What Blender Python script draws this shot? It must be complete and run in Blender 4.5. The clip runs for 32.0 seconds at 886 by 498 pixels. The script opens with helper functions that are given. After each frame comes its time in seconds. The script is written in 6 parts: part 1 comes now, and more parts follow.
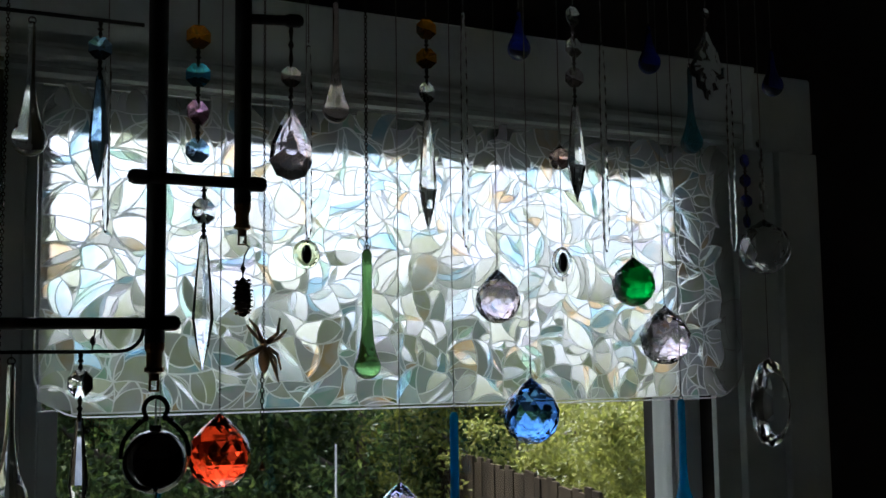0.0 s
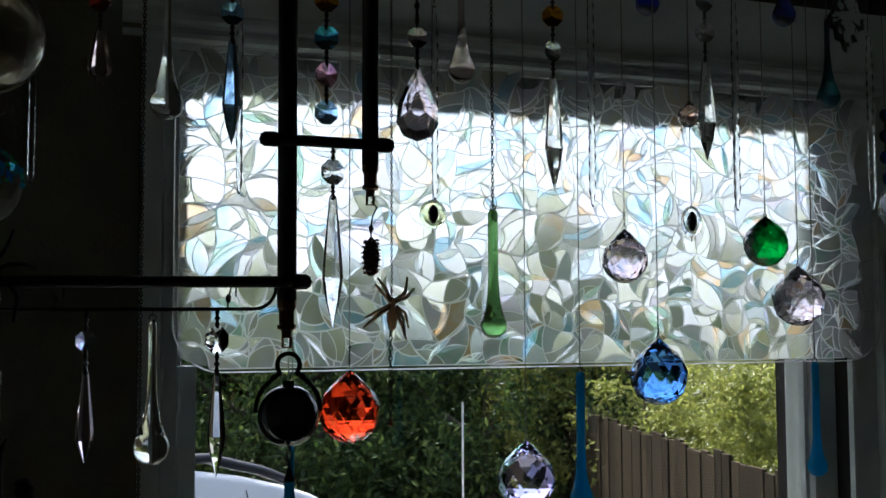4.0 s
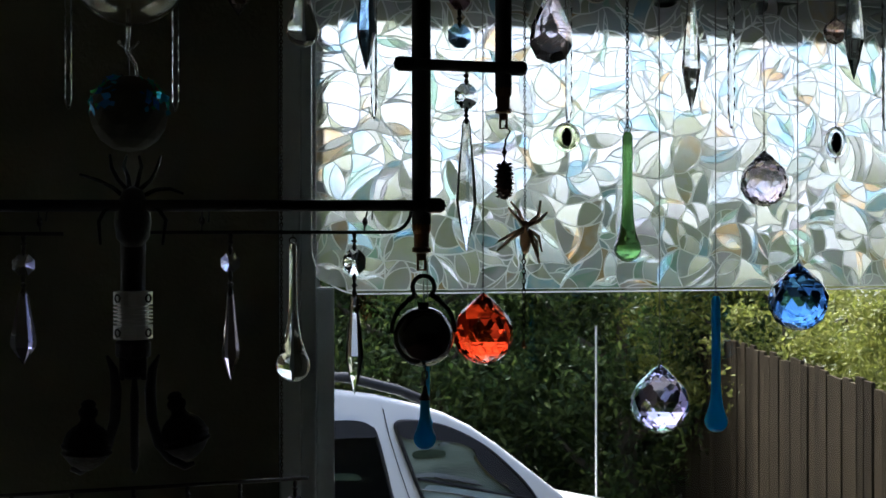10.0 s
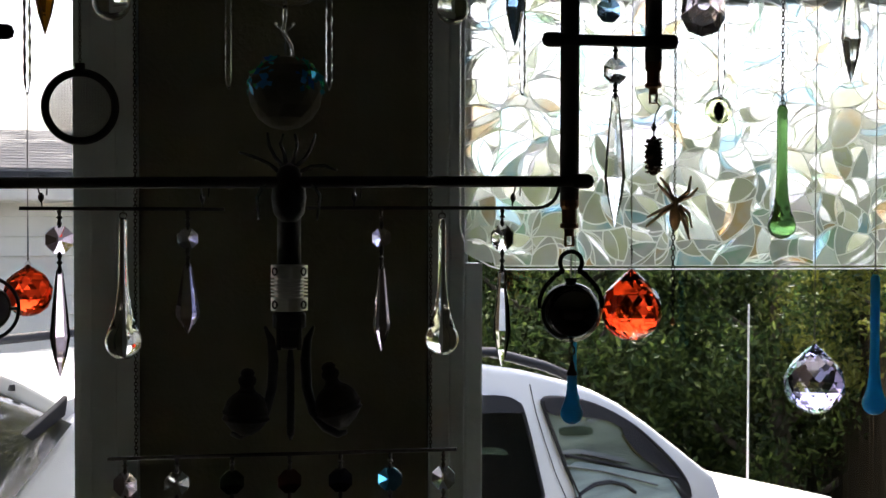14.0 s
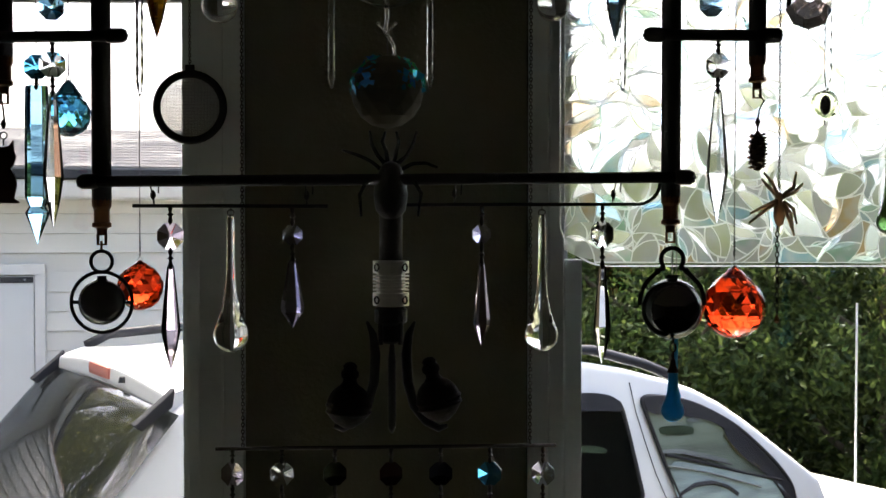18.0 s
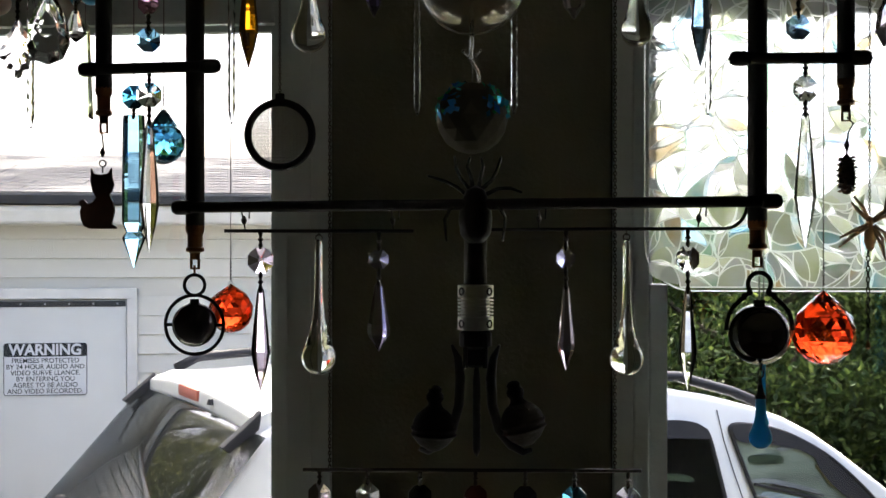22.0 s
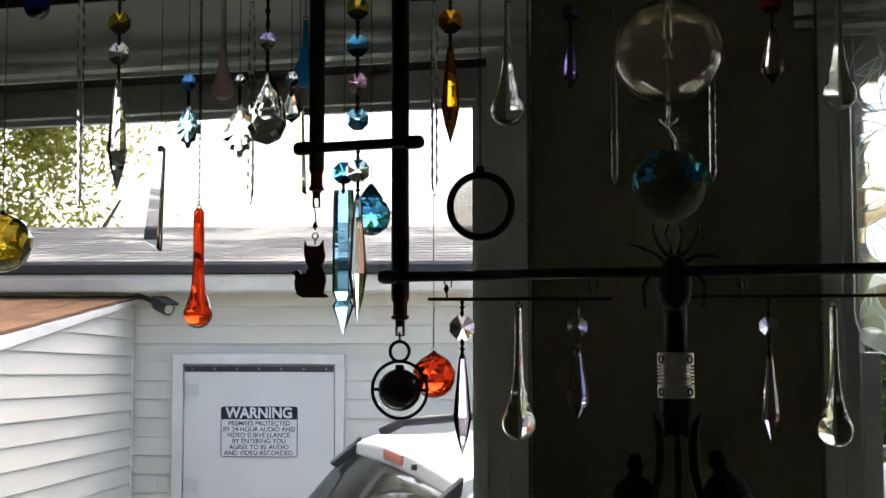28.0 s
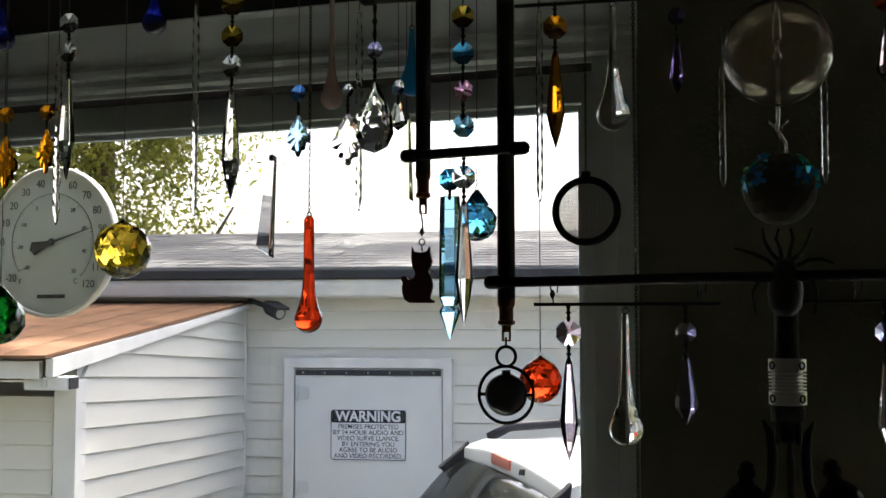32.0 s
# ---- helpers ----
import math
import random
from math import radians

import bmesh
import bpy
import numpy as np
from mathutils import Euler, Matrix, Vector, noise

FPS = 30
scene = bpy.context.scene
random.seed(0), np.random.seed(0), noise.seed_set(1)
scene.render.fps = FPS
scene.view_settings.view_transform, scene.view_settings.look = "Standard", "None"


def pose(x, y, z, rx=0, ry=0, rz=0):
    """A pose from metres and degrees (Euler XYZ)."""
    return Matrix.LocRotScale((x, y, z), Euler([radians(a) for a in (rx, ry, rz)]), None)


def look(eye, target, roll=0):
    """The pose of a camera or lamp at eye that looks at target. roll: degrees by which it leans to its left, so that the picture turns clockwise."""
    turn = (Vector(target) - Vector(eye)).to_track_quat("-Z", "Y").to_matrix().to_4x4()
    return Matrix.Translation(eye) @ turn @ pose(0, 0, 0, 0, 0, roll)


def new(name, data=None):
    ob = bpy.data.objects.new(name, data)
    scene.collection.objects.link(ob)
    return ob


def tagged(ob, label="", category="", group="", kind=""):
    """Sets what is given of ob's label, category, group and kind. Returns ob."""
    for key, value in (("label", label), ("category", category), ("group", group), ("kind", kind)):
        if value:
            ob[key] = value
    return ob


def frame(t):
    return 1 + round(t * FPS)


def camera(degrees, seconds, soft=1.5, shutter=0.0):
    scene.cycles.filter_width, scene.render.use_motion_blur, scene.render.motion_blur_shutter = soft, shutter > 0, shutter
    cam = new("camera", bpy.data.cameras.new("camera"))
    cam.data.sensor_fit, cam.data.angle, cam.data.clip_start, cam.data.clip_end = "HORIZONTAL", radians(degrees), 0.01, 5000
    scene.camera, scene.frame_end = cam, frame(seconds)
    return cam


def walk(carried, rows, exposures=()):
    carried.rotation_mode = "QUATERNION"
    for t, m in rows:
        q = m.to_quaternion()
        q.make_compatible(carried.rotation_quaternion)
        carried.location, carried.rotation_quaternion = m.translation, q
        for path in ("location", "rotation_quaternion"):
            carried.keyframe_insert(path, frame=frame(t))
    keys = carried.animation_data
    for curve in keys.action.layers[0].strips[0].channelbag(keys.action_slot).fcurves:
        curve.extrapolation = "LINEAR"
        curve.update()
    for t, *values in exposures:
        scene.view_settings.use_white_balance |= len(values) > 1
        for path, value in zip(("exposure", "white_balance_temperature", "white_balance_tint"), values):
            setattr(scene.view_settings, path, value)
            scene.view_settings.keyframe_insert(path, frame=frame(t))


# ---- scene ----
cam = camera(43.29, 32.0, soft=1.5)
ROWS = [
    (0, 0.0000, 0.0000, 2.4000, -26.867, 5.946, 0.726),
    (0.5, -0.0004, -0.0002, 2.3998, -26.245, 5.675, 0.645),
    (1, -0.0001, -0.0012, 2.3999, -25.303, 5.326, 0.481),
    (1.5, 0.0001, -0.0003, 2.3999, -24.468, 4.967, 0.478),
    (2, 0.0002, -0.0001, 2.3999, -23.636, 4.712, 0.461),
    (2.5, 0.0000, -0.0008, 2.3999, -22.833, 4.449, 0.365),
    (3, -0.0006, -0.0013, 2.3997, -21.957, 4.290, 0.352),
    (3.5, -0.0006, -0.0014, 2.3999, -21.127, 4.088, 0.308),
    (5.5, -0.0015, -0.0028, 2.3997, -18.842, 3.392, 0.218),
    (6, -0.0009, -0.0026, 2.3996, -18.366, 2.985, 0.206),
    (6.5, -0.0013, -0.0031, 2.3995, -17.770, 2.598, 0.214),
    (7, -0.0016, -0.0033, 2.3998, -17.141, 2.297, 0.179),
    (7.5, -0.0014, -0.0038, 2.3994, -16.494, 1.939, 0.117),
    (8, -0.0013, -0.0041, 2.3996, -15.873, 1.610, 0.142),
    (8.5, -0.0013, -0.0037, 2.3996, -15.478, 1.085, 0.137),
    (9, -0.0013, -0.0037, 2.3998, -14.937, 0.634, 0.091),
    (9.5, -0.0013, -0.0037, 2.3999, -14.366, 0.326, 0.085),
    (10, -0.0020, -0.0054, 2.3998, -13.606, 0.025, 0.072),
    (10.5, -0.0019, -0.0053, 2.3996, -12.770, -0.172, 0.057),
    (11, -0.0020, -0.0059, 2.3992, -11.985, -0.359, 0.072),
    (11.5, -0.0025, -0.0071, 2.3993, -10.989, -0.562, 0.029),
    (12, -0.0026, -0.0082, 2.3992, -9.914, -0.782, 0.045),
    (12.5, -0.0029, -0.0089, 2.3997, -8.986, -0.938, -0.030),
    (13, -0.0031, -0.0096, 2.3993, -8.063, -1.003, -0.017),
    (13.5, -0.0033, -0.0104, 2.3994, -7.130, -1.112, -0.059),
    (14, -0.0032, -0.0113, 2.3995, -6.044, -1.202, -0.102),
    (14.5, -0.0038, -0.0120, 2.3991, -5.089, -1.259, -0.102),
    (16.5, -0.0046, -0.0153, 2.3990, -2.079, -1.479, -0.096),
    (17, -0.0050, -0.0157, 2.3991, -1.613, -1.424, -0.098),
    (17.5, -0.0050, -0.0161, 2.3992, -1.396, -1.370, -0.054),
    (18, -0.0047, -0.0165, 2.3992, -1.007, -1.366, -0.052),
    (18.5, -0.0047, -0.0175, 2.3993, -0.467, -1.398, -0.055),
    (19, -0.0048, -0.0177, 2.3993, 0.401, -1.532, -0.117),
    (19.5, -0.0044, -0.0196, 2.3991, 1.641, -1.632, -0.097),
    (20, -0.0046, -0.0207, 2.3991, 2.545, -1.671, -0.073),
    (20.5, -0.0047, -0.0227, 2.3990, 3.109, -1.270, 0.030),
    (21, -0.0046, -0.0230, 2.3991, 3.567, -0.841, 0.059),
    (21.5, -0.0048, -0.0234, 2.3993, 3.616, -0.519, 0.061),
    (22, -0.0053, -0.0232, 2.3989, 3.274, -0.086, -0.021),
    (22.5, -0.0044, -0.0249, 2.3993, 3.618, 0.515, 0.058),
    (23, -0.0041, -0.0264, 2.3993, 4.454, 1.039, 0.115),
    (23.5, -0.0037, -0.0283, 2.3994, 5.630, 1.652, 0.083),
    (24, -0.0036, -0.0295, 2.3996, 7.159, 2.142, -0.001),
    (24.5, -0.0033, -0.0308, 2.3994, 8.405, 2.333, 0.060),
    (25, -0.0030, -0.0327, 2.3995, 9.469, 2.608, 0.091),
    (25.5, -0.0028, -0.0338, 2.3995, 10.572, 2.843, 0.053),
    (27.5, -0.0024, -0.0365, 2.3993, 13.135, 3.118, 0.033),
    (28, -0.0018, -0.0375, 2.3995, 13.562, 3.336, 0.058),
    (28.5, -0.0016, -0.0385, 2.3996, 14.067, 3.563, 0.125),
    (29, -0.0015, -0.0393, 2.3997, 14.747, 3.703, 0.069),
    (29.5, -0.0008, -0.0398, 2.3998, 15.565, 3.783, 0.061),
    (30, -0.0008, -0.0408, 2.3997, 16.328, 3.849, 0.075),
    (30.5, -0.0007, -0.0412, 2.3999, 16.984, 3.883, 0.031),
    (31, -0.0005, -0.0417, 2.3997, 17.639, 3.831, -0.023),
    (31.5, -0.0002, -0.0424, 2.3998, 18.360, 3.704, -0.011),
    (32, 0.0002, -0.0422, 2.3999, 19.048, 3.574, 0.021),
]
EXPOSURES = [(0, 0.86, 5700, 8), (8, 0.84, 5650, 6), (11, 1.02, 5800, 7.5), (14, 1.55, 6400, 11), (17, 1.85, 6500, 10), (22, 2.05, 6550, 10), (26, 1.95, 6500, 9), (32, 1.58, 6450, 7)]
walk(cam, [(t, pose(x, y, z, 90 + pitch, roll, yaw)) for t, x, y, z, yaw, pitch, roll in ROWS], EXPOSURES)

# ---- light: late-morning sun and open sky ----
SUN_ELEV, SUN_AZ = radians(62), radians(-3)      # azimuth from +y towards +x
world = bpy.data.worlds.new("sky")
scene.world = world
world.use_nodes = True
wn = world.node_tree.nodes
sky = wn.new("ShaderNodeTexSky")
sky.sky_type, sky.sun_disc = "NISHITA", False
sky.sun_elevation, sky.sun_rotation = SUN_ELEV, SUN_AZ
sky.air_density, sky.dust_density = 0.8, 8.0
world.node_tree.links.new(sky.outputs[0], wn["Background"].inputs[0])
wn["Background"].inputs[1].default_value = 0.26
sun = new("sun", bpy.data.lights.new("sun", "SUN"))
sun.data.energy, sun.data.angle, sun.data.color = 4.4, radians(0.5), (1.0, 0.95, 0.87)
sun_way = Vector((math.sin(SUN_AZ) * math.cos(SUN_ELEV), math.cos(SUN_AZ) * math.cos(SUN_ELEV), math.sin(SUN_ELEV)))
sun.matrix_world = look(sun_way * 60, (0, 0, 0))

# ---- materials ----
def principled(name, color, rough=0.5, metal=0.0, trans=0.0, ior=1.45, vary=0.0, scale=20.0, bump=0.0, bump_scale=None,
               detail=4.0, per_piece=0.0, stretch=(1, 1, 1), spec=0.5, rough_vary=0.0):
    m = bpy.data.materials.new(name)
    m.use_nodes = True
    nt, n = m.node_tree, m.node_tree.nodes
    b = n["Principled BSDF"]
    b.inputs["Base Color"].default_value = (*color, 1)
    b.inputs["Roughness"].default_value = rough
    b.inputs["Metallic"].default_value = metal
    b.inputs["Transmission Weight"].default_value = trans
    b.inputs["IOR"].default_value = ior
    b.inputs["Specular IOR Level"].default_value = spec
    if vary or bump or per_piece or rough_vary:
        tc = n.new("ShaderNodeTexCoord")
        mp = n.new("ShaderNodeMapping")
        mp.inputs["Scale"].default_value = stretch
        nt.links.new(tc.outputs["Object"], mp.inputs[0])
        no = n.new("ShaderNodeTexNoise")
        no.inputs["Scale"].default_value, no.inputs["Detail"].default_value = scale, detail
        nt.links.new(mp.outputs[0], no.inputs["Vector"])
        big = n.new("ShaderNodeTexNoise")
        big.inputs["Scale"].default_value, big.inputs["Detail"].default_value = scale * 0.13, 2
        nt.links.new(mp.outputs[0], big.inputs["Vector"])
        add = n.new("ShaderNodeMath")
        add.operation = "ADD"
        nt.links.new(no.outputs["Fac"], add.inputs[0])
        nt.links.new(big.outputs["Fac"], add.inputs[1])
        src = add.outputs[0]
        if per_piece:
            oi = n.new("ShaderNodeObjectInfo")
            ma = n.new("ShaderNodeMath")
            ma.operation, ma.inputs[1].default_value = "MULTIPLY_ADD", per_piece / max(vary, 0.01)
            nt.links.new(oi.outputs["Random"], ma.inputs[0])
            nt.links.new(src, ma.inputs[2])
            src = ma.outputs[0]
        mr = n.new("ShaderNodeMapRange")
        mr.inputs["From Min"].default_value, mr.inputs["From Max"].default_value = 0.6, 1.4
        mr.inputs["To Min"].default_value, mr.inputs["To Max"].default_value = 1 - vary, 1 + vary
        mr.clamp = False
        nt.links.new(src, mr.inputs[0])
        mul = n.new("ShaderNodeVectorMath")
        mul.operation = "SCALE"
        mul.inputs[0].default_value = color
        nt.links.new(mr.outputs[0], mul.inputs["Scale"])
        nt.links.new(mul.outputs[0], b.inputs["Base Color"])
        if rough_vary:
            rr = n.new("ShaderNodeMapRange")
            rr.inputs["From Min"].default_value, rr.inputs["From Max"].default_value = 0.6, 1.4
            rr.inputs["To Min"].default_value, rr.inputs["To Max"].default_value = max(0, rough - rough_vary), min(1, rough + rough_vary)
            nt.links.new(add.outputs[0], rr.inputs[0])
            nt.links.new(rr.outputs[0], b.inputs["Roughness"])
        if bump:
            bn = n.new("ShaderNodeTexNoise")
            bn.inputs["Scale"].default_value, bn.inputs["Detail"].default_value = bump_scale or scale, 5
            nt.links.new(mp.outputs[0], bn.inputs["Vector"])
            bp = n.new("ShaderNodeBump")
            bp.inputs["Strength"].default_value, bp.inputs["Distance"].default_value = bump, 0.01
            nt.links.new(bn.outputs["Fac"], bp.inputs["Height"])
            nt.links.new(bp.outputs[0], b.inputs["Normal"])
    return m


def glass(name, color, rough=0.0, ior=1.52, bump=0.0, scale=60.0):
    return principled(name, color, rough, 0, 1.0, ior, bump=bump, bump_scale=scale)


M_PAINT = principled("white_trim_paint", (0.74, 0.80, 0.78), 0.45, vary=0.06, scale=30, bump=0.08, bump_scale=160)
M_PANEL = principled("taupe_wall_panel", (0.205, 0.198, 0.142), 0.7, vary=0.08, scale=25, bump=0.15, bump_scale=220)
M_ROOM = principled("dim_cream_room_paint", (0.62, 0.60, 0.50), 0.85, vary=0.2, scale=6)
M_FLOOR = principled("dark_wood_floor", (0.08, 0.05, 0.03), 0.5, vary=0.3, scale=6, stretch=(1, 8, 1))
M_IRON = principled("black_painted_pipe", (0.016, 0.0145, 0.014), 0.55, 0.0, spec=0.3, vary=0.35, scale=90, bump=0.15, bump_scale=300, rough_vary=.1)
M_GLOSS = principled("black_rubber", (0.012, 0.012, 0.013), 0.25, spec=0.6)
M_RUSTIRON = principled("rust_brown_iron", (0.012, 0.008, 0.0055), 0.75, 0.0, spec=0.15, vary=0.5, scale=110, bump=0.2, bump_scale=260)
M_WIRE = principled("dark_wire", (0.03, 0.025, 0.02), 0.45, 0.7)
M_BRASS = principled("brown_brass_fitting", (0.20, 0.09, 0.035), 0.38, 0.8, vary=0.3, scale=120)
M_ALU = principled("brushed_aluminium", (0.50, 0.50, 0.48), 0.30, 1.0, vary=0.1, scale=60, stretch=(1, 1, 12))
M_THREAD = principled("clear_nylon_thread", (0.16, 0.15, 0.14), 0.4)
M_SILVER = principled("tarnished_silver_wire", (0.35, 0.34, 0.32), 0.3, 1.0)
G_CLEAR = glass("clear_crystal", (0.97, 0.98, 0.98), ior=1.56)
# warm, slightly diffuse tint: dust plus a lamp's reflected glow, painted in
G_DUSTGLOW = principled("dusty_glass_with_warm_glow", (0.92, 0.86, 0.76), 0.02, 0, 0.95, 1.45)
G_LEAD = glass("lead_crystal", (0.97, 0.98, 0.98), ior=1.85)
G_AB = glass("rainbow_coated_crystal", (0.66, 0.64, 0.98), ior=1.58)
G_LILAC = glass("pale_lilac_crystal", (0.82, 0.70, 0.84))
G_SMOKE = glass("smoky_mauve_crystal", (0.76, 0.65, 0.72))
G_ICE = glass("ice_blue_crystal", (0.38, 0.64, 0.98))
G_BLUE = glass("sapphire_blue_crystal", (0.13, 0.36, 0.96), ior=1.48)
G_COBALT = glass("cobalt_blue_glass", (0.01, 0.02, 0.45))
def milky(name, color, share=0.65):
    """Cloudy coloured glass that glows with the light behind it."""
    m = principled(name, color, 0.12, 0, 0.0)
    nt, n = m.node_tree, m.node_tree.nodes
    tl, mix = n.new("ShaderNodeBsdfTranslucent"), n.new("ShaderNodeMixShader")
    tl.inputs[0].default_value = (*color, 1)
    mix.inputs[0].default_value = share
    nt.links.new(n["Principled BSDF"].outputs[0], mix.inputs[1])
    nt.links.new(tl.outputs[0], mix.inputs[2])
    nt.links.new(mix.outputs[0], n["Material Output"].inputs[0])
    return m


G_AQUA = milky("turquoise_glass", (0.06, 0.42, 0.66))
G_TEAL = glass("aqua_crystal", (0.10, 0.48, 0.86))
G_TEALD = glass("dark_teal_glass", (0.03, 0.16, 0.22))
G_RED = glass("ruby_red_crystal", (1.0, 0.06, 0.012), ior=1.46)
G_GREEN = glass("emerald_crystal", (0.01, 0.30, 0.03))
G_OLIVE = glass("bottle_green_glass", (0.16, 0.36, 0.11))
G_MOSS = glass("dark_moss_glass", (0.05, 0.07, 0.03))
G_GARNET = glass("dark_garnet_glass", (0.16, 0.03, 0.02))
G_INK = glass("ink_blue_glass", (0.01, 0.01, 0.05))
G_AMBER = glass("amber_crystal", (0.98, 0.36, 0.01))
G_YELLOW = glass("citrine_yellow_crystal", (0.85, 0.58, 0.06))
G_PINK = glass("pale_pink_glass", (0.90, 0.74, 0.72))
G_DARK = principled("near_black_glass", (0.007, 0.005, 0.006), 0.03, spec=0.6)


# ---- building helpers ----
def root(name, at=(0, 0, 0), label="", category="", group="", kind=""):
    e = new(name)
    e.empty_display_size = 0.02
    e.location = at
    return tagged(e, label, category, group, kind)


def finish(name, bm, material, parent=None, label="", smooth=False):
    me = bpy.data.meshes.new(name)
    bm.normal_update()
    bm.to_mesh(me)
    bm.free()
    me.materials.append(material)
    if smooth:
        me.polygons.foreach_set("use_smooth", [True] * len(me.polygons))
    ob = new(name, me)
    if parent is not None:
        ob.parent = parent
    if label:
        ob["label"] = label
    return ob


def part(name, bm, material, parent, label="", smooth=False, at=None):
    ob = finish(name, bm, material, parent, label, smooth)
    if at is not None:
        ob.location = at
    return ob


def add_box(bm, x0, y0, z0, x1, y1, z1, bevel=0.0):
    r = bmesh.ops.create_cube(bm, size=1)
    vs = r["verts"]
    for v in vs:
        v.co = Vector(((x0 + x1) / 2 + v.co.x * (x1 - x0), (y0 + y1) / 2 + v.co.y * (y1 - y0), (z0 + z1) / 2 + v.co.z * (z1 - z0)))
    if bevel:
        es = list({e for v in vs for e in v.link_edges})
        bmesh.ops.bevel(bm, geom=es, offset=bevel, segments=2, affect="EDGES", profile=0.7)
    return bm


def box(x0, y0, z0, x1, y1, z1, bevel=0.0):
    return add_box(bmesh.new(), x0, y0, z0, x1, y1, z1, bevel)


def add_lathe(bm, profile, seg=16, axis="Z", at=(0, 0, 0), turn=0.0, squash=1.0):
    """Rings of (radius, height) round the z axis, or round y for axis 'Y'; radius 0 closes with a point."""
    at = Vector(at)
    rings = []
    for r, h in profile:
        ring = []
        for k in range(1 if r < 1e-6 else seg):
            a = turn + 2 * math.pi * k / seg
            p = (r * math.cos(a), r * math.sin(a) * squash, h) if axis == "Z" else (r * math.cos(a), h, r * math.sin(a))
            ring.append(bm.verts.new(at + Vector(p)))
        rings.append(ring)
    for a, b in zip(rings, rings[1:]):
        for k in range(seg):
            q = [a[k % len(a)], a[(k + 1) % len(a)], b[(k + 1) % len(b)], b[k % len(b)]]
            q = [v for i, v in enumerate(q) if v not in q[:i]]
            if len(q) > 2:
                bm.faces.new(q)
    for ring, flip in ((rings[0], True), (rings[-1], False)):
        if len(ring) > 2:
            bm.faces.new(ring[::-1] if flip else ring)
    bmesh.ops.recalc_face_normals(bm, faces=bm.faces[:])
    return bm


def lathe(profile, seg=16, axis="Z", at=(0, 0, 0), **k):
    return add_lathe(bmesh.new(), profile, seg, axis, at, **k)


def add_tube(bm, pts, radius, seg=8, closed=False):
    pts = [Vector(p) for p in pts]
    rings, up = [], Vector((0.123, 0.92, 0.37)).normalized()
    n = len(pts)
    for i, p in enumerate(pts):
        if closed:
            d = pts[(i + 1) % n] - pts[i - 1]
        else:
            d = pts[min(i + 1, n - 1)] - pts[max(i - 1, 0)]
        d.normalize()
        side = up - d * up.dot(d)
        if side.length < 0.05:
            side = Vector((1, 0, 0)) - d * d.x
        side.normalize()
        up = side
        other = d.cross(side)
        r = radius[i] if isinstance(radius, (list, tuple)) else radius
        rings.append([bm.verts.new(p + (side * math.cos(2 * math.pi * k / seg) + other * math.sin(2 * math.pi * k / seg)) * r) for k in range(seg)])
    for i in range(n if closed else n - 1):
        a, b = rings[i], rings[(i + 1) % n]
        for k in range(seg):
            bm.faces.new((a[k], a[(k + 1) % seg], b[(k + 1) % seg], b[k]))
    if not closed:
        bm.faces.new(rings[0][::-1])
        bm.faces.new(rings[-1])
    bmesh.ops.recalc_face_normals(bm, faces=bm.faces[:])
    return bm


def tube(pts, radius, seg=8, closed=False):
    return add_tube(bmesh.new(), pts, radius, seg, closed)


def circle(r, n=20, axis="Y", at=(0, 0, 0)):
    x, y, z = at
    out = []
    for k in range(n):
        a = 2 * math.pi * k / n
        c, s = r * math.cos(a), r * math.sin(a)
        out.append({"Y": (x + c, y, z + s), "Z": (x + c, y + s, z), "X": (x, y + c, z + s)}[axis])
    return out


def outline_solid(points, thick, bevel=0.0):
    """A flat figure in x and z, with thickness in y."""
    bm = bmesh.new()
    f = bm.faces.new([bm.verts.new((x, -thick / 2, z)) for x, z in points])
    r = bmesh.ops.extrude_face_region(bm, geom=[f])
    bmesh.ops.translate(bm, vec=(0, thick, 0), verts=[v for v in r["geom"] if isinstance(v, bmesh.types.BMVert)])
    bmesh.ops.recalc_face_normals(bm, faces=bm.faces[:])
    if bevel:
        bmesh.ops.bevel(bm, geom=bm.edges[:], offset=bevel, segments=1, affect="EDGES")
    return bm


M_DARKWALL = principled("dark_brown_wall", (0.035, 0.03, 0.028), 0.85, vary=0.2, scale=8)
G_PANE = glass("window_pane", (1, 1, 1), ior=1.45)
M_GROUND = principled("driveway_grass_and_gravel", (0.10, 0.105, 0.065), 0.95, vary=0.3, scale=4, bump=0.5, bump_scale=60)
M_SIDING = principled("white_clapboard", (0.51, 0.495, 0.44), 0.55, vary=0.10, scale=3, bump=0.1, bump_scale=60, stretch=(.4, .4, 3), per_piece=.04)
M_TRIMOUT = principled("weathered_white_trim", (0.56, 0.55, 0.52), 0.5, vary=0.16, scale=8, rough_vary=.15)
M_DOOR = principled("white_steel_door", (0.54, 0.545, 0.525), 0.42, vary=0.05, scale=5)
M_HINGE = principled("painted_hinge", (0.46, 0.47, 0.46), 0.4, vary=0.1, scale=60)
M_RUBBER = principled("black_plastic", (0.03, 0.03, 0.032), 0.55, spec=0.2, vary=0.2, scale=30)
M_SIGNW = principled("sign_white", (0.55, 0.56, 0.57), 0.4)
M_SIGNK = principled("sign_black", (0.022, 0.026, 0.028), 0.5, spec=0.1)
# strong mottling paints the trees' dappled shade into the shingle grey
M_SHINGLE = principled("dappled_asphalt_shingle", (0.145, 0.142, 0.138), 0.95, vary=0.55, scale=5, bump=0.4, bump_scale=120, per_piece=.10, spec=0.08)
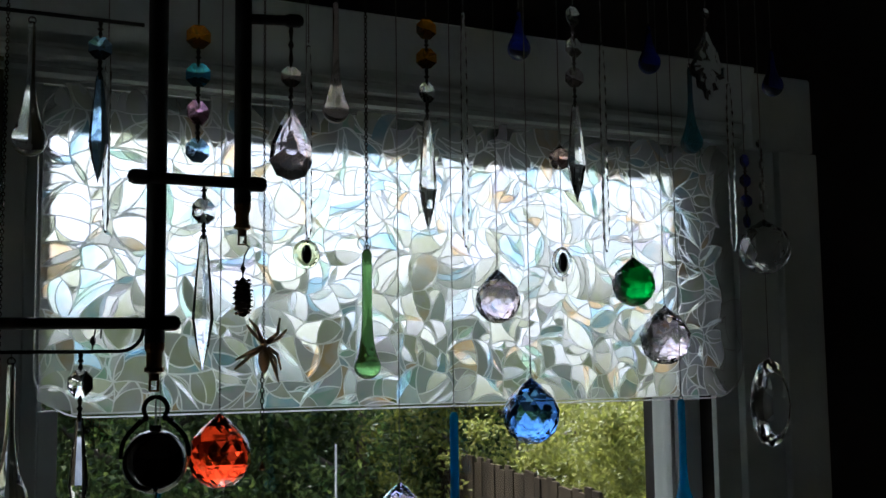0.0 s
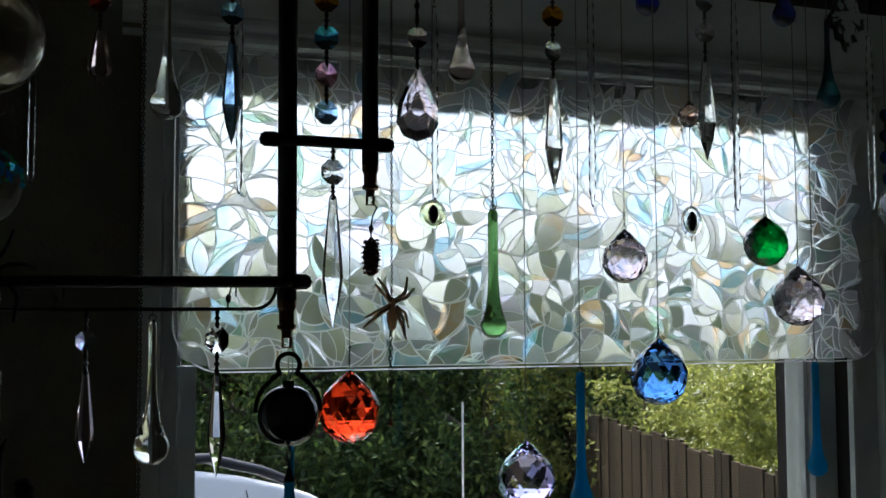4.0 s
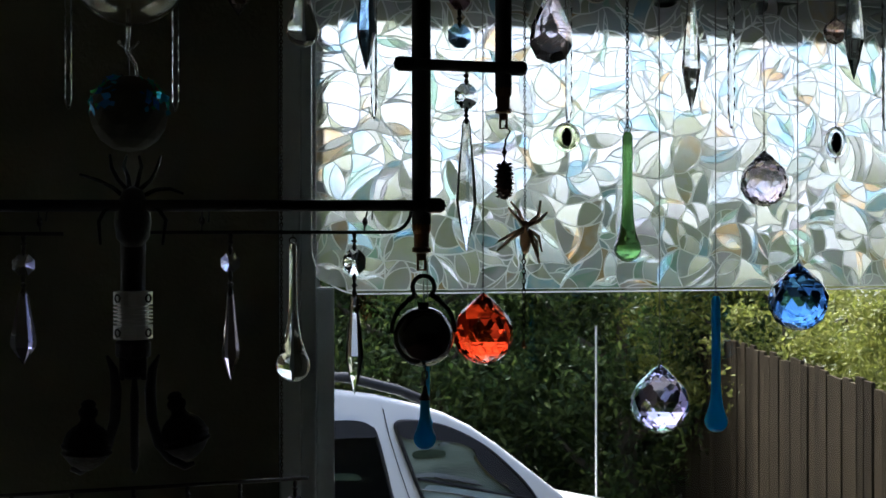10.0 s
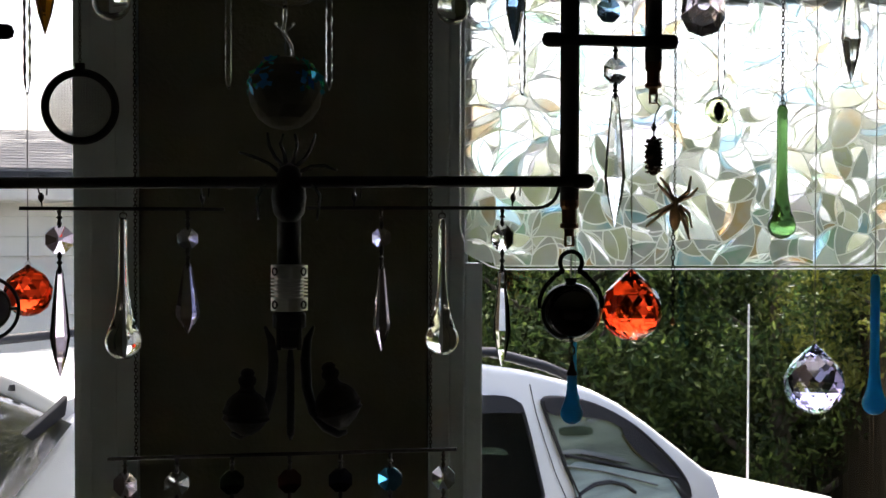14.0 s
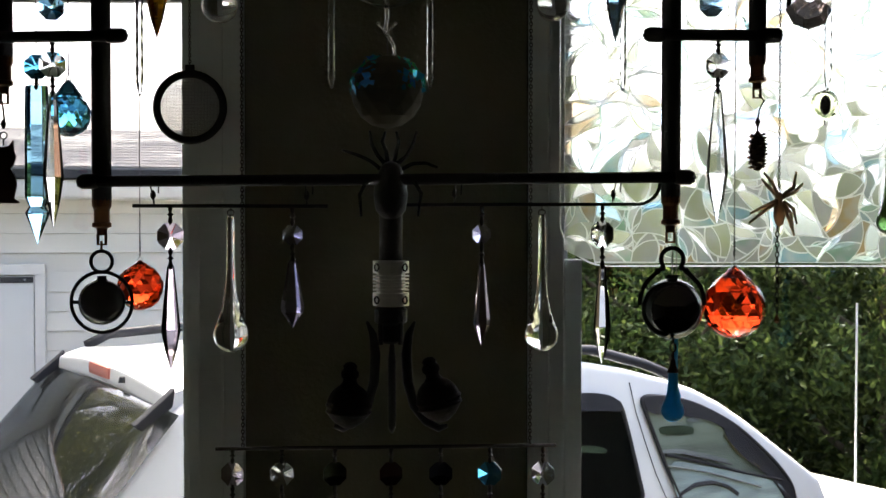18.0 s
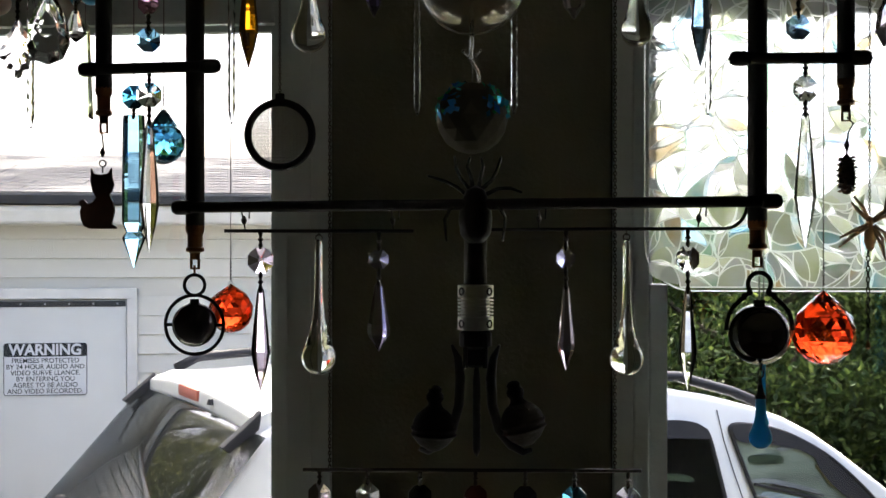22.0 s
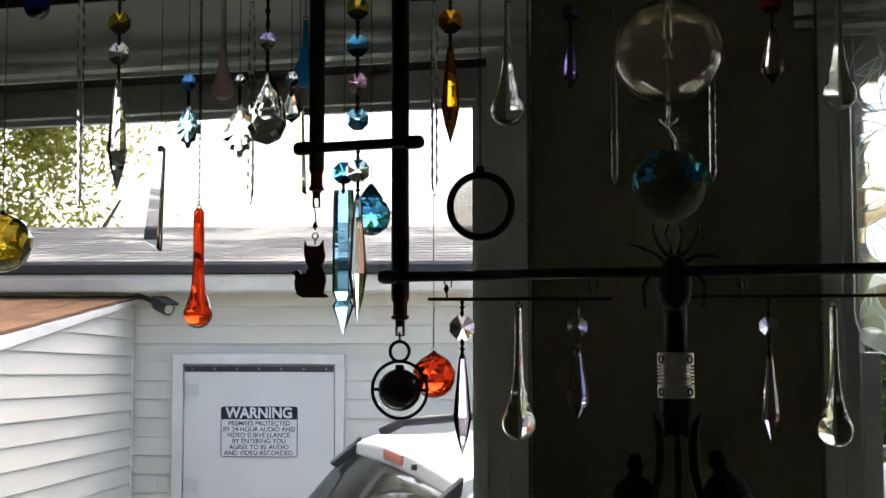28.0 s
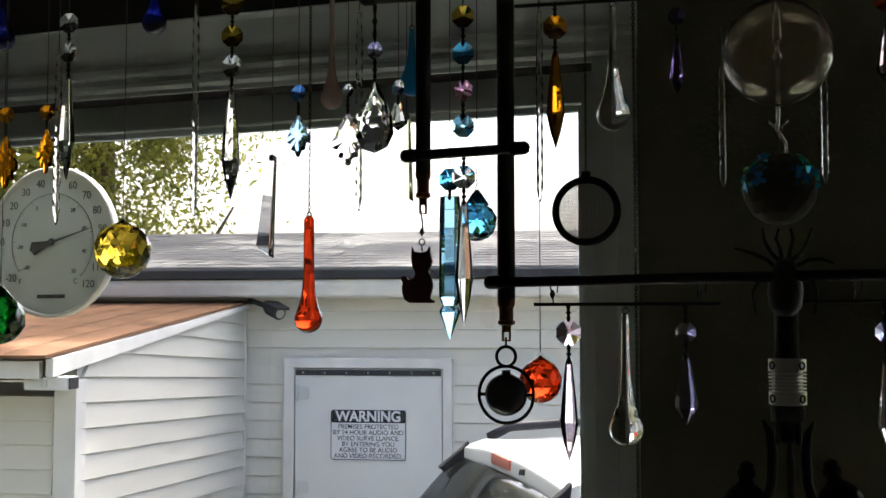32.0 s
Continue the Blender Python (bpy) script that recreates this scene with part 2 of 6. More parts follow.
# colour patches serve as rust and as painted sun dapples
M_RUST = principled("dappled_rusty_sheet", (0.16, 0.088, 0.052), 0.8, 0.0, spec=0.08, vary=0.8, scale=6, detail=7, bump=0.2, bump_scale=60)
# plank brown set well below weathered wood: the shrubs' shade is in it
M_FENCE = principled("shaded_weathered_plank", (0.027, 0.0205, 0.012), 0.9, vary=0.7, scale=14, bump=0.4, bump_scale=40, stretch=(6, 6, .35), per_piece=.35, spec=0.1)
M_CARPAINT = principled("white_car_paint", (0.62, 0.63, 0.625), 0.18, vary=0.03, scale=3)
M_CARGLASS = principled("tinted_car_glass", (0.0015, 0.0018, 0.0018), 0.03, spec=0.02)
# opaque pane and dashboard tones, lightened to hold the sky's reflection
M_CARGLASS2 = principled("grey_green_glass_painted_sheen", (0.125, 0.150, 0.118), 0.2, spec=0.03, vary=0.8, scale=9, stretch=(.5, 1, 2))
M_CARGREEN = principled("dim_green_painted_on_glass", (0.030, 0.042, 0.026), 0.5, spec=0.03, vary=0.8, scale=14, stretch=(.6, 1, 2))
M_VISOR = principled("smoked_plastic", (0.022, 0.022, 0.025), 0.45, spec=0.2)
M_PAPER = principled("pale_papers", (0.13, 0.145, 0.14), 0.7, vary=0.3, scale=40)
M_STRAP = principled("mustard_strap", (0.075, 0.065, 0.025), 0.8)
M_REARGLASS = principled("rear_glass", (0.012, 0.014, 0.015), 0.02, spec=0.5, ior=4.2)
M_DASH = principled("pale_dashboard_painted_sheen", (0.24, 0.30, 0.29), 0.3, vary=0.6, scale=9, stretch=(.4, 1, 3))
M_BRAKE = principled("red_lens", (0.45, 0.13, 0.09), 0.25, vary=0.2, scale=80)
M_DIAL = principled("dial_white", (0.50, 0.56, 0.53), 0.4, vary=0.04, scale=30)
M_INK = principled("dial_ink", (0.06, 0.06, 0.06), 0.5)


def film_material(name, tints, scatter, rough, tilt=0.0, lift=0.0, ior=1.35):
    """Thin prism film: it bends and blurs what lies behind it, piece by piece, and scatters a share of the daylight."""
    m = bpy.data.materials.new(name)
    m.use_nodes = True
    nt, n = m.node_tree, m.node_tree.nodes
    n.remove(n["Principled BSDF"])
    geo = n.new("ShaderNodeNewGeometry")
    ramp = n.new("ShaderNodeValToRGB")
    ramp.color_ramp.interpolation = "LINEAR"
    while len(ramp.color_ramp.elements) < len(tints):
        ramp.color_ramp.elements.new(0.5)
    for k, (e, c) in enumerate(zip(ramp.color_ramp.elements, tints)):
        e.position, e.color = k / len(tints), (*c, 1)
    tc, sheen, shift, wrap = n.new("ShaderNodeTexCoord"), n.new("ShaderNodeTexNoise"), n.new("ShaderNodeMath"), n.new("ShaderNodeMath")
    sheen.inputs["Scale"].default_value = 45.0
    nt.links.new(tc.outputs["Object"], sheen.inputs["Vector"])
    shift.operation, shift.inputs[1].default_value = "MULTIPLY_ADD", 0.14
    wrap.operation = "FRACT"
    nt.links.new(sheen.outputs["Fac"], shift.inputs[0])
    nt.links.new(geo.outputs["Random Per Island"], shift.inputs[2])
    nt.links.new(shift.outputs[0], wrap.inputs[0])
    nt.links.new(wrap.outputs[0], ramp.inputs[0])
    tl, gl, rf = n.new("ShaderNodeBsdfTranslucent"), n.new("ShaderNodeBsdfGlossy"), n.new("ShaderNodeBsdfRefraction")
    rf.inputs["Roughness"].default_value, rf.inputs["IOR"].default_value = rough, ior
    gl.inputs["Roughness"].default_value = 0.15
    nt.links.new(ramp.outputs[0], rf.inputs[0])
    nt.links.new(ramp.outputs[0], tl.inputs[0])
    if tilt:
        wn_ = n.new("ShaderNodeTexWhiteNoise")
        wn_.noise_dimensions = "1D"
        sc = n.new("ShaderNodeMath")
        sc.operation, sc.inputs[1].default_value = "MULTIPLY", 977.0
        nt.links.new(geo.outputs["Random Per Island"], sc.inputs[0])
        nt.links.new(sc.outputs[0], wn_.inputs["W"])
        mad = n.new("ShaderNodeVectorMath")
        mad.operation = "MULTIPLY_ADD"
        mad.inputs[1].default_value = (2 * tilt, 0, 2 * tilt)
        mad.inputs[2].default_value = (-tilt, -1, -tilt - lift)
        nt.links.new(wn_.outputs["Color"], mad.inputs[0])
        nm = n.new("ShaderNodeVectorMath")
        nm.operation = "NORMALIZE"
        nt.links.new(mad.outputs[0], nm.inputs[0])
        nt.links.new(nm.outputs[0], rf.inputs["Normal"])
        nt.links.new(nm.outputs[0], gl.inputs["Normal"])
    mix, mix2 = n.new("ShaderNodeMixShader"), n.new("ShaderNodeMixShader")
    mix.inputs[0].default_value = scatter
    nt.links.new(rf.outputs[0], mix.inputs[1])
    nt.links.new(tl.outputs[0], mix.inputs[2])
    mix2.inputs[0].default_value = 0.02
    nt.links.new(mix.outputs[0], mix2.inputs[1])
    nt.links.new(gl.outputs[0], mix2.inputs[2])
    nt.links.new(mix2.outputs[0], n["Material Output"].inputs[0])
    return m


M_FILM = film_material("clear_prism_film", [(0.98, 0.99, 0.99)], 0.0, 0.15, ior=1.1)
M_RIM = film_material("film_edge", [(0.95, 0.97, 0.97)], 0.6, 0.1)
M_RIDGE = film_material("film_ridge", [(0.99, 0.99, 0.99), (0.94, 0.96, 0.96)], 0.52, 0.14)
CLEAR = (0.97, 0.99, 1.0)
M_PETAL = film_material("film_facets", [CLEAR, (0.97, 0.99, 1.0), (0.84, 0.94, 1.0), CLEAR, (0.90, 0.92, 0.74), (0.97, 0.98, 0.94), CLEAR, (0.90, 0.98, 0.95), (0.50, 0.80, 1.0), CLEAR, (0.96, 0.98, 1.0),
                        (0.86, 0.90, 0.68), (0.97, 0.98, 0.94), CLEAR, (1.0, 0.74, 0.42), (0.98, 0.97, 0.92), CLEAR, (0.86, 0.95, 1.0), (0.94, 0.88, 1.0), CLEAR, (0.88, 0.92, 0.74), CLEAR, (0.64, 0.95, 0.78), (0.96, 0.98, 1.0), (0.93, 0.95, 0.82)],
                        0.27, 0.25, 0.18, 0.24)


def leaf_material(name, tints):
    m = bpy.data.materials.new(name)
    m.use_nodes = True
    nt, n = m.node_tree, m.node_tree.nodes
    b = n["Principled BSDF"]
    b.inputs["Roughness"].default_value = 0.45
    b.inputs["Specular IOR Level"].default_value = 0.25
    geo = n.new("ShaderNodeNewGeometry")
    ramp = n.new("ShaderNodeValToRGB")
    while len(ramp.color_ramp.elements) < len(tints):
        ramp.color_ramp.elements.new(0.5)
    for k, (e, c) in enumerate(zip(ramp.color_ramp.elements, tints)):
        e.position, e.color = k / max(1, len(tints) - 1), (*c, 1)
    nt.links.new(geo.outputs["Random Per Island"], ramp.inputs[0])
    nt.links.new(ramp.outputs[0], b.inputs["Base Color"])
    tl, mix = n.new("ShaderNodeBsdfTranslucent"), n.new("ShaderNodeMixShader")
    nt.links.new(ramp.outputs[0], tl.inputs[0])
    mix.inputs[0].default_value = 0.45
    nt.links.new(b.outputs[0], mix.inputs[1])
    nt.links.new(tl.outputs[0], mix.inputs[2])
    nt.links.new(mix.outputs[0], n["Material Output"].inputs[0])
    return m


M_LEAF = leaf_material("hedge_leaf", [(.014, .030, .008), (.030, .060, .014), (.17, .22, .055), (.020, .045, .012), (.05, .09, .02)])
M_LEAFY = leaf_material("yellow_green_leaf", [(.19, .22, .04), (.28, .29, .06), (.13, .16, .035), (.32, .32, .09)])
M_LEAFT = leaf_material("tree_leaf", [(.17, .19, .03), (.25, .26, .045), (.12, .14, .03), (.29, .26, .05)])
M_BARK = principled("bark", (0.07, 0.055, 0.04), 0.95, vary=0.3, scale=20, bump=0.6, bump_scale=25, stretch=(3, 3, .6))
G_PINKAB = glass("rose_rainbow_crystal", (0.88, 0.45, 0.66))
G_AQUAP = glass("pale_aqua_crystal", (0.34, 0.72, 1.0))
G_VIOLET = glass("violet_crystal", (0.36, 0.26, 0.72))
G_ROSE = glass("dusty_rose_crystal", (0.82, 0.55, 0.50))
G_LIME = glass("yellow_green_glass", (0.88, 0.92, 0.58))
G_PINKC = glass("pinkish_clear_crystal", (0.95, 0.86, 0.86))
G_PINKF = milky("frosted_pink_glass", (0.62, 0.50, 0.46))
G_RBW = glass("rainbow_slab_crystal", (0.86, 0.90, 0.55))
G_IRIS = principled("dark_iridescent_glass", (0.10, 0.098, 0.072), 0.7, spec=0.05)
for coated in (G_AB, G_PINKAB, G_RBW):
    coated.node_tree.nodes["Principled BSDF"].inputs["Thin Film Thickness"].default_value = 380
    coated.node_tree.nodes["Principled BSDF"].inputs["Thin Film IOR"].default_value = 1.9
# fleck colours stand for window light glinting in the ball's facets
M_FLECK = leaf_material("rainbow_glints", [(.05, .22, .95), (.05, .45, .80), (.04, .70, .30), (.18, .80, .15), (.05, .55, .65), (.08, .25, .95)])
M_FLECK.node_tree.nodes["Principled BSDF"].inputs["Roughness"].default_value = 0.18
M_FLECK.node_tree.nodes["Principled BSDF"].inputs["Metallic"].default_value = 0.85
M_BRONZE = principled("dark_bronze", (0.11, 0.07, 0.05), 0.45, 0.8, vary=0.3, scale=150)
M_STONE = principled("black_stone", (0.030, 0.032, 0.042), 0.25, vary=0.3, scale=60)
M_CAT = principled("brown_metal_charm", (0.07, 0.03, 0.022), 0.45, 0.5, vary=0.25, scale=120)
M_MESH = principled("fine_wire_mesh", (0.22, 0.21, 0.20), 0.5, 0.5)
M_AMBERP = principled("brown_translucent_plastic", (0.26, 0.13, 0.05), 0.35, 0, 0.45)
# ---- more building helpers ----
def structure(name, bm, material, label="", smooth=False):
    return tagged(finish(name, bm, material, smooth=smooth), label, kind="structure")


def raw(name, verts, faces, material, parent=None, label=""):
    me = bpy.data.meshes.new(name)
    me.from_pydata(verts, [], faces)
    me.materials.append(material)
    ob = new(name, me)
    if parent is not None:
        ob.parent = parent
    if label:
        ob["label"] = label
    return ob


def lettering(name, text, size, material, parent, at, wide=1.0, bold=0.0):
    cu = bpy.data.curves.new(name, "FONT")
    cu.body, cu.size, cu.align_x, cu.align_y, cu.extrude = text, size, "CENTER", "CENTER", 0.0004
    cu.offset = size * bold
    tmp = new(name, cu)
    me = bpy.data.meshes.new_from_object(tmp)
    bpy.data.objects.remove(tmp)
    ob = new(name, me)
    me.materials.append(material)
    ob.parent, ob.location = parent, at
    ob.rotation_euler = (radians(90), 0, 0)
    ob.scale = (wide, 1, 1)
    return ob


# ---- the window wall ----
WY0, WY1 = 0.955, 1.09            # inner and outer face of the wall
TOP, LOW = 2.603, 1.55            # clear glass of the left window
TOP2 = 2.613                      # and the top of the right one's
LX0, LX1, RX0, RX1 = -0.985, -0.217, 0.121, 0.788
FLOOR_Z, CEIL_Z = 0.75, 3.15
J = 0.03                          # sash width round the glass

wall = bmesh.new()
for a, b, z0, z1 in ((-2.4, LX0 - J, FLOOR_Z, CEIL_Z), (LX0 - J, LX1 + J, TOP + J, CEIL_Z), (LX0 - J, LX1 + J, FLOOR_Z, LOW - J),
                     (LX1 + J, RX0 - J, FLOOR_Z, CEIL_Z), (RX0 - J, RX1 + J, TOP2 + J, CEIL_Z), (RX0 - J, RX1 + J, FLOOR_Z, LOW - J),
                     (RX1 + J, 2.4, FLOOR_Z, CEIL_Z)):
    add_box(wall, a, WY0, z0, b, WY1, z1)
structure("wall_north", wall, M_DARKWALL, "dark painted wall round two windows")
structure("wall_south", box(-2.5, -2.6, FLOOR_Z, 2.5, -2.5, CEIL_Z), M_ROOM, "plain dim wall")
structure("wall_west", box(-2.5, -2.5, FLOOR_Z, -2.4, WY1, CEIL_Z), M_ROOM)
structure("wall_east", box(2.4, -2.5, FLOOR_Z, 2.5, WY1, CEIL_Z), M_ROOM)
structure("floor", box(-2.5, -2.6, FLOOR_Z - .1, 2.5, WY1, FLOOR_Z), M_FLOOR)
structure("ceiling", box(-2.5, -2.6, CEIL_Z, 2.5, WY1, CEIL_Z + .12), M_ROOM)
structure("panel", box(-0.158, 0.946, FLOOR_Z, 0.085, WY0, 2.70, 0.002), M_PANEL, "taupe textured panel between the windows")


def window(name, x0, x1, top):
    w = root(name, ((x0 + x1) / 2, 1.0, LOW), "white framed window", kind="structure")
    c = Vector(w.location)
    for n, b in (("window_frame", (x0 - J, .985, LOW - J, x0, 1.035, top + J)), ("window_frame", (x1, .985, LOW - J, x1 + J, 1.035, top + J)),
                 ("window_frame", (x0, .985, top, x1, 1.035, top + J)), ("window_sill", (x0, .985, LOW - J, x1, 1.035, LOW))):
        part(n, box(*[v - c[i % 3] for i, v in enumerate(b)], 0.003), M_PAINT, w)
    pane = part("pane", box(x0 - c.x - .004, .006, -.004, x1 - c.x + .004, .010, top - LOW + .004), G_PANE, w)
    pane.visible_shadow = False
    bead = bmesh.new()
    for b in ((x0, .994, LOW, x0 + .005, 1.004, top), (x1 - .005, .994, LOW, x1, 1.004, top), (x0 + .005, .994, top - .006, x1 - .005, 1.004, top)):
        add_box(bead, *[v - c[i % 3] for i, v in enumerate(b)], 0.001)
    part("glazing_bead", bead, M_PAINT, w)
    return w


window("window_1", LX0, LX1, TOP)
right_window = window("window_2", RX0, RX1, TOP2)
rw = right_window.location
part("window_frame", box(RX0 + .001 - rw.x, -.0165, 0, RX0 + .017 - rw.x, .0055, 2.366 - LOW, .002), M_PAINT, right_window, "lower sash stile")


def trim(name, prof, x0, x1, label=""):
    """A moulding along x with a cross-section of (y, z)."""
    bm = bmesh.new()
    a = [bm.verts.new((x0, y, z)) for y, z in prof]
    b = [bm.verts.new((x1, y, z)) for y, z in prof]
    n = len(prof)
    for k in range(n):
        bm.faces.new((a[k], a[(k + 1) % n], b[(k + 1) % n], b[k]))
    bm.faces.new(a), bm.faces.new(b[::-1])
    bmesh.ops.recalc_face_normals(bm, faces=bm.faces[:])
    return structure(name, bm, M_PAINT, label)


# stepped head moulding under a sloping crown board
head = [(.9545, 2.6355), (.9505, 2.6355), (.9500, 2.6400), (.9470, 2.6415), (.9445, 2.6435), (.9440, 2.6480), (.9465, 2.6495), (.9465, 2.6530), (.9410, 2.6548), (.9395, 2.6580),
        (.9395, 2.6630), (.9440, 2.6660), (.9440, 2.6685), (.9385, 2.6760), (.9330, 2.6860), (.9280, 2.6990), (.9235, 2.7130), (.9215, 2.7225), (.9235, 2.7245), (.9545, 2.7245)]
trim("trim", [(y, z - .002) for y, z in head[:-4]] + [(.9240, 2.7020), (.9260, 2.7040), (.9545, 2.7040)], LX0 - .14, LX1 + J + .030, "painted stepped head moulding")
trim("trim", head, RX0 - J - .022, RX1 + .070, "painted stepped head moulding")
trim("trim", [(.9545, 2.6355), (.9300, 2.6355), (.9300, 2.7180), (.9330, 2.7215), (.9545, 2.7215)], RX1 + .071, RX1 + .160, "flat painted corner block")
SIDE = RX0 - J + .016
for x0, x1, y in ((LX1 + J - .012, LX1 + J + .010, .947), (LX1 + J + .011, LX1 + J + .028, .940), (SIDE - .021, SIDE - .004, .940), (SIDE - .003, SIDE + .010, .947),
                  (RX1 + J - .010, RX1 + J + .022, .947), (RX1 + J + .0225, RX1 + .108, .938), (RX1 + .109, RX1 + .166, .930), (LX0 - .14, LX0 - J + .01, .938)):
    structure("trim", box(x0, y, FLOOR_Z, x1, WY0, 2.6345, 0.002), M_PAINT, "white painted window casing")

# white boards below the view, added to throw daylight up at the mouldings
for x0, x1 in ((LX0 - .05, LX1 + .05), (RX0 - .05, RX1 + .05)):
    structure("bounce_board", box(x0, .83, LOW - .055, x1, WY0 + .03, LOW - .03, .004), M_PAINT, "unseen white board added to bounce light up to the casings")

# ---- the rainbow window film ----
FX0, FX1, FZ0, FZ1, FY, FR = 0.111, 0.829, 2.3625, 2.6345, 0.926, 0.040


def rounded(x0, x1, z0, z1, r, n=8):
    out = []
    for cx, cz, a0 in ((x1 - r, z1 - r, 0), (x0 + r, z1 - r, 90), (x0 + r, z0 + r, 180), (x1 - r, z0 + r, 270)):
        for k in range(n + 1):
            a = radians(a0 + 90 * k / n)
            out.append((cx + r * math.cos(a), cz + r * math.sin(a)))
    return out


film = root("window_film", ((FX0 + FX1) / 2, FY, FZ0), "clear sheet of rainbow prism window film with rounded corners", "window film")
fc = Vector(film.location)
edge = [(x - fc.x, z - fc.z) for x, z in rounded(FX0, FX1, FZ0, FZ1, FR)]
part("sheet", outline_solid(edge, 0.0006), M_FILM, film, "clear plastic sheet")
part("rim", tube([(x, 0, z) for x, z in edge], 0.0008, 5, True), M_RIM, film, "raised clear edge")
rng = random.Random(7)
lv, lf, rv, rf = [], [], [], []


def inside(x, z, m=0.004):
    if not (FX0 + m < x < FX1 - m and FZ0 + m < z < FZ1 - m):
        return False
    dx, dz = max(FX0 + FR - x, x - FX1 + FR, 0), max(FZ0 + FR - z, z - FZ1 + FR, 0)
    return math.hypot(dx, dz) < FR - m


NX, NZ = 26, 10
knots = [[(FX0 + .003 + (FX1 - FX0 - .006) * (i + (rng.uniform(-.36, .36) if 0 < i < NX else 0)) / NX, FZ0 + .003 + (FZ1 - FZ0 - .006) * (k + (rng.uniform(-.36, .36) if 0 < k < NZ else 0)) / NZ)
          for k in range(NZ + 1)] for i in range(NX + 1)]
arcs = {}
STEPS = 8


def bowed(p, q, bow):
    (x0, z0), (x1, z1) = p, q
    return [(x0 + (x1 - x0) * u - (z1 - z0) * bow * 4 * u * (1 - u), z0 + (z1 - z0) * u + (x1 - x0) * bow * 4 * u * (1 - u)) for u in [n / STEPS for n in range(STEPS + 1)]]


def arc(a, b):
    """The bowed line between two knots, the same from both sides."""
    key = (min(a, b), max(a, b))
    if key not in arcs:
        rim_line = (a[0] == b[0] and a[0] in (0, NX)) or (a[1] == b[1] and a[1] in (0, NZ))
        arcs[key] = bowed(knots[key[0][0]][key[0][1]], knots[key[1][0]][key[1][1]], 0 if rim_line else rng.choice((-1, 1)) * rng.uniform(.05, .16))
    line = arcs[key]
    return line if a == key[0] else line[::-1]


# each cell is cut again and again by bowed lines into crescents and leaf shapes
cells = []


def cut_up(outline, times):
    n = len(outline)
    xs, zs = [p[0] for p in outline], [p[1] for p in outline]
    if times == 0 or max(xs) - min(xs) + max(zs) - min(zs) < .020:
        cells.append(outline)
        return
    i = rng.randrange(n)
    k = (i + n // 2 + rng.randint(-n // 5, n // 5)) % n
    i, k = min(i, k), max(i, k)
    line = bowed(outline[i], outline[k], rng.choice((-1, 1)) * rng.uniform(.06, .20))
    arcs[("cut", len(arcs))] = line
    cut_up(outline[i:k + 1] + line[-2:0:-1], times - 1)
    cut_up(outline[k:] + outline[:i + 1] + line[1:-1], times - 1)


for i in range(NX):
    for k in range(NZ):
        q = [(i, k), (i + 1, k), (i + 1, k + 1), (i, k + 1)]
        cut_up([p for a, b in zip(q, q[1:] + q[:1]) for p in arc(a, b)[:-1]], 3)


def crosses(p):
    """Whether an outline crosses itself."""
    n = len(p)
    def side(a, b, c):
        return (b[0] - a[0]) * (c[1] - a[1]) - (b[1] - a[1]) * (c[0] - a[0])
    for i in range(n):
        a, b = p[i], p[(i + 1) % n]
        for k in range(i + 2, n - (i == 0)):
            c, d = p[k], p[(k + 1) % n]
            if side(a, b, c) * side(a, b, d) < 0 and side(c, d, a) * side(c, d, b) < 0:
                return True
    return False


def hull(p):
    p = sorted(set(p))
    out = []
    for way in (p, p[::-1]):
        row = []
        for q in way:
            while len(row) > 1 and (row[-1][0] - row[-2][0]) * (q[1] - row[-2][1]) - (row[-1][1] - row[-2][1]) * (q[0] - row[-2][0]) <= 0:
                row.pop()
            row.append(q)
        out += row[:-1]
    return out


for idx, pts in enumerate(cells):
    pts = hull(pts) if crosses(pts) else pts
    cx, cz = sum(p[0] for p in pts) / len(pts), sum(p[1] for p in pts) / len(pts)
    if not (FX0 < cx < RX1 + .004 and cz < TOP2 + .010) or not inside(cx, cz):
        continue
    if sum(p[0] * q[1] - q[0] * p[1] for p, q in zip(pts, pts[1:] + pts[:1])) < 0:
        pts = pts[::-1]
    n0, lift = len(lv), -.0008 - .0000008 * idx
    lv += [(max(x, FX0 + .003) - fc.x, lift, min(z, FZ1 - .003) - fc.z) for x, z in pts]
    lf.append(tuple(range(n0, n0 + len(pts))))
for idx, line in enumerate(arcs.values()):
    mx, mz = line[STEPS // 2]
    over = FX0 < mx < RX1 + .010 and mz < TOP2 + .004
    if not all(inside(x, z, .001) for x, z in line) or (not over and rng.random() < .82):
        continue
    n0, wdt = len(rv), rng.uniform(.00038, .00080) * (1 if over else .6)
    for k, (x, z) in enumerate(line):
        (x1, z1), (x2, z2) = line[max(k - 1, 0)], line[min(k + 1, STEPS)]
        d = math.hypot(x2 - x1, z2 - z1) or 1
        nx, nz = -(z2 - z1) / d * wdt, (x2 - x1) / d * wdt
        rv += [(x + nx - fc.x, -.0022 - .0000008 * idx, z + nz - fc.z), (x - nx - fc.x, -.0022 - .0000008 * idx, z - nz - fc.z)]
    rf += [(n0 + 2 * k, n0 + 2 * k + 1, n0 + 2 * k + 3, n0 + 2 * k + 2) for k in range(STEPS)]
tagged(raw("facet_pattern", lv, lf, M_PETAL, film, "curved prism facets in pale rainbow tints"), kind="stuff")
tagged(raw("ridge_pattern", rv, rf, M_RIDGE, film, "raised outlines of the facets"), kind="stuff")

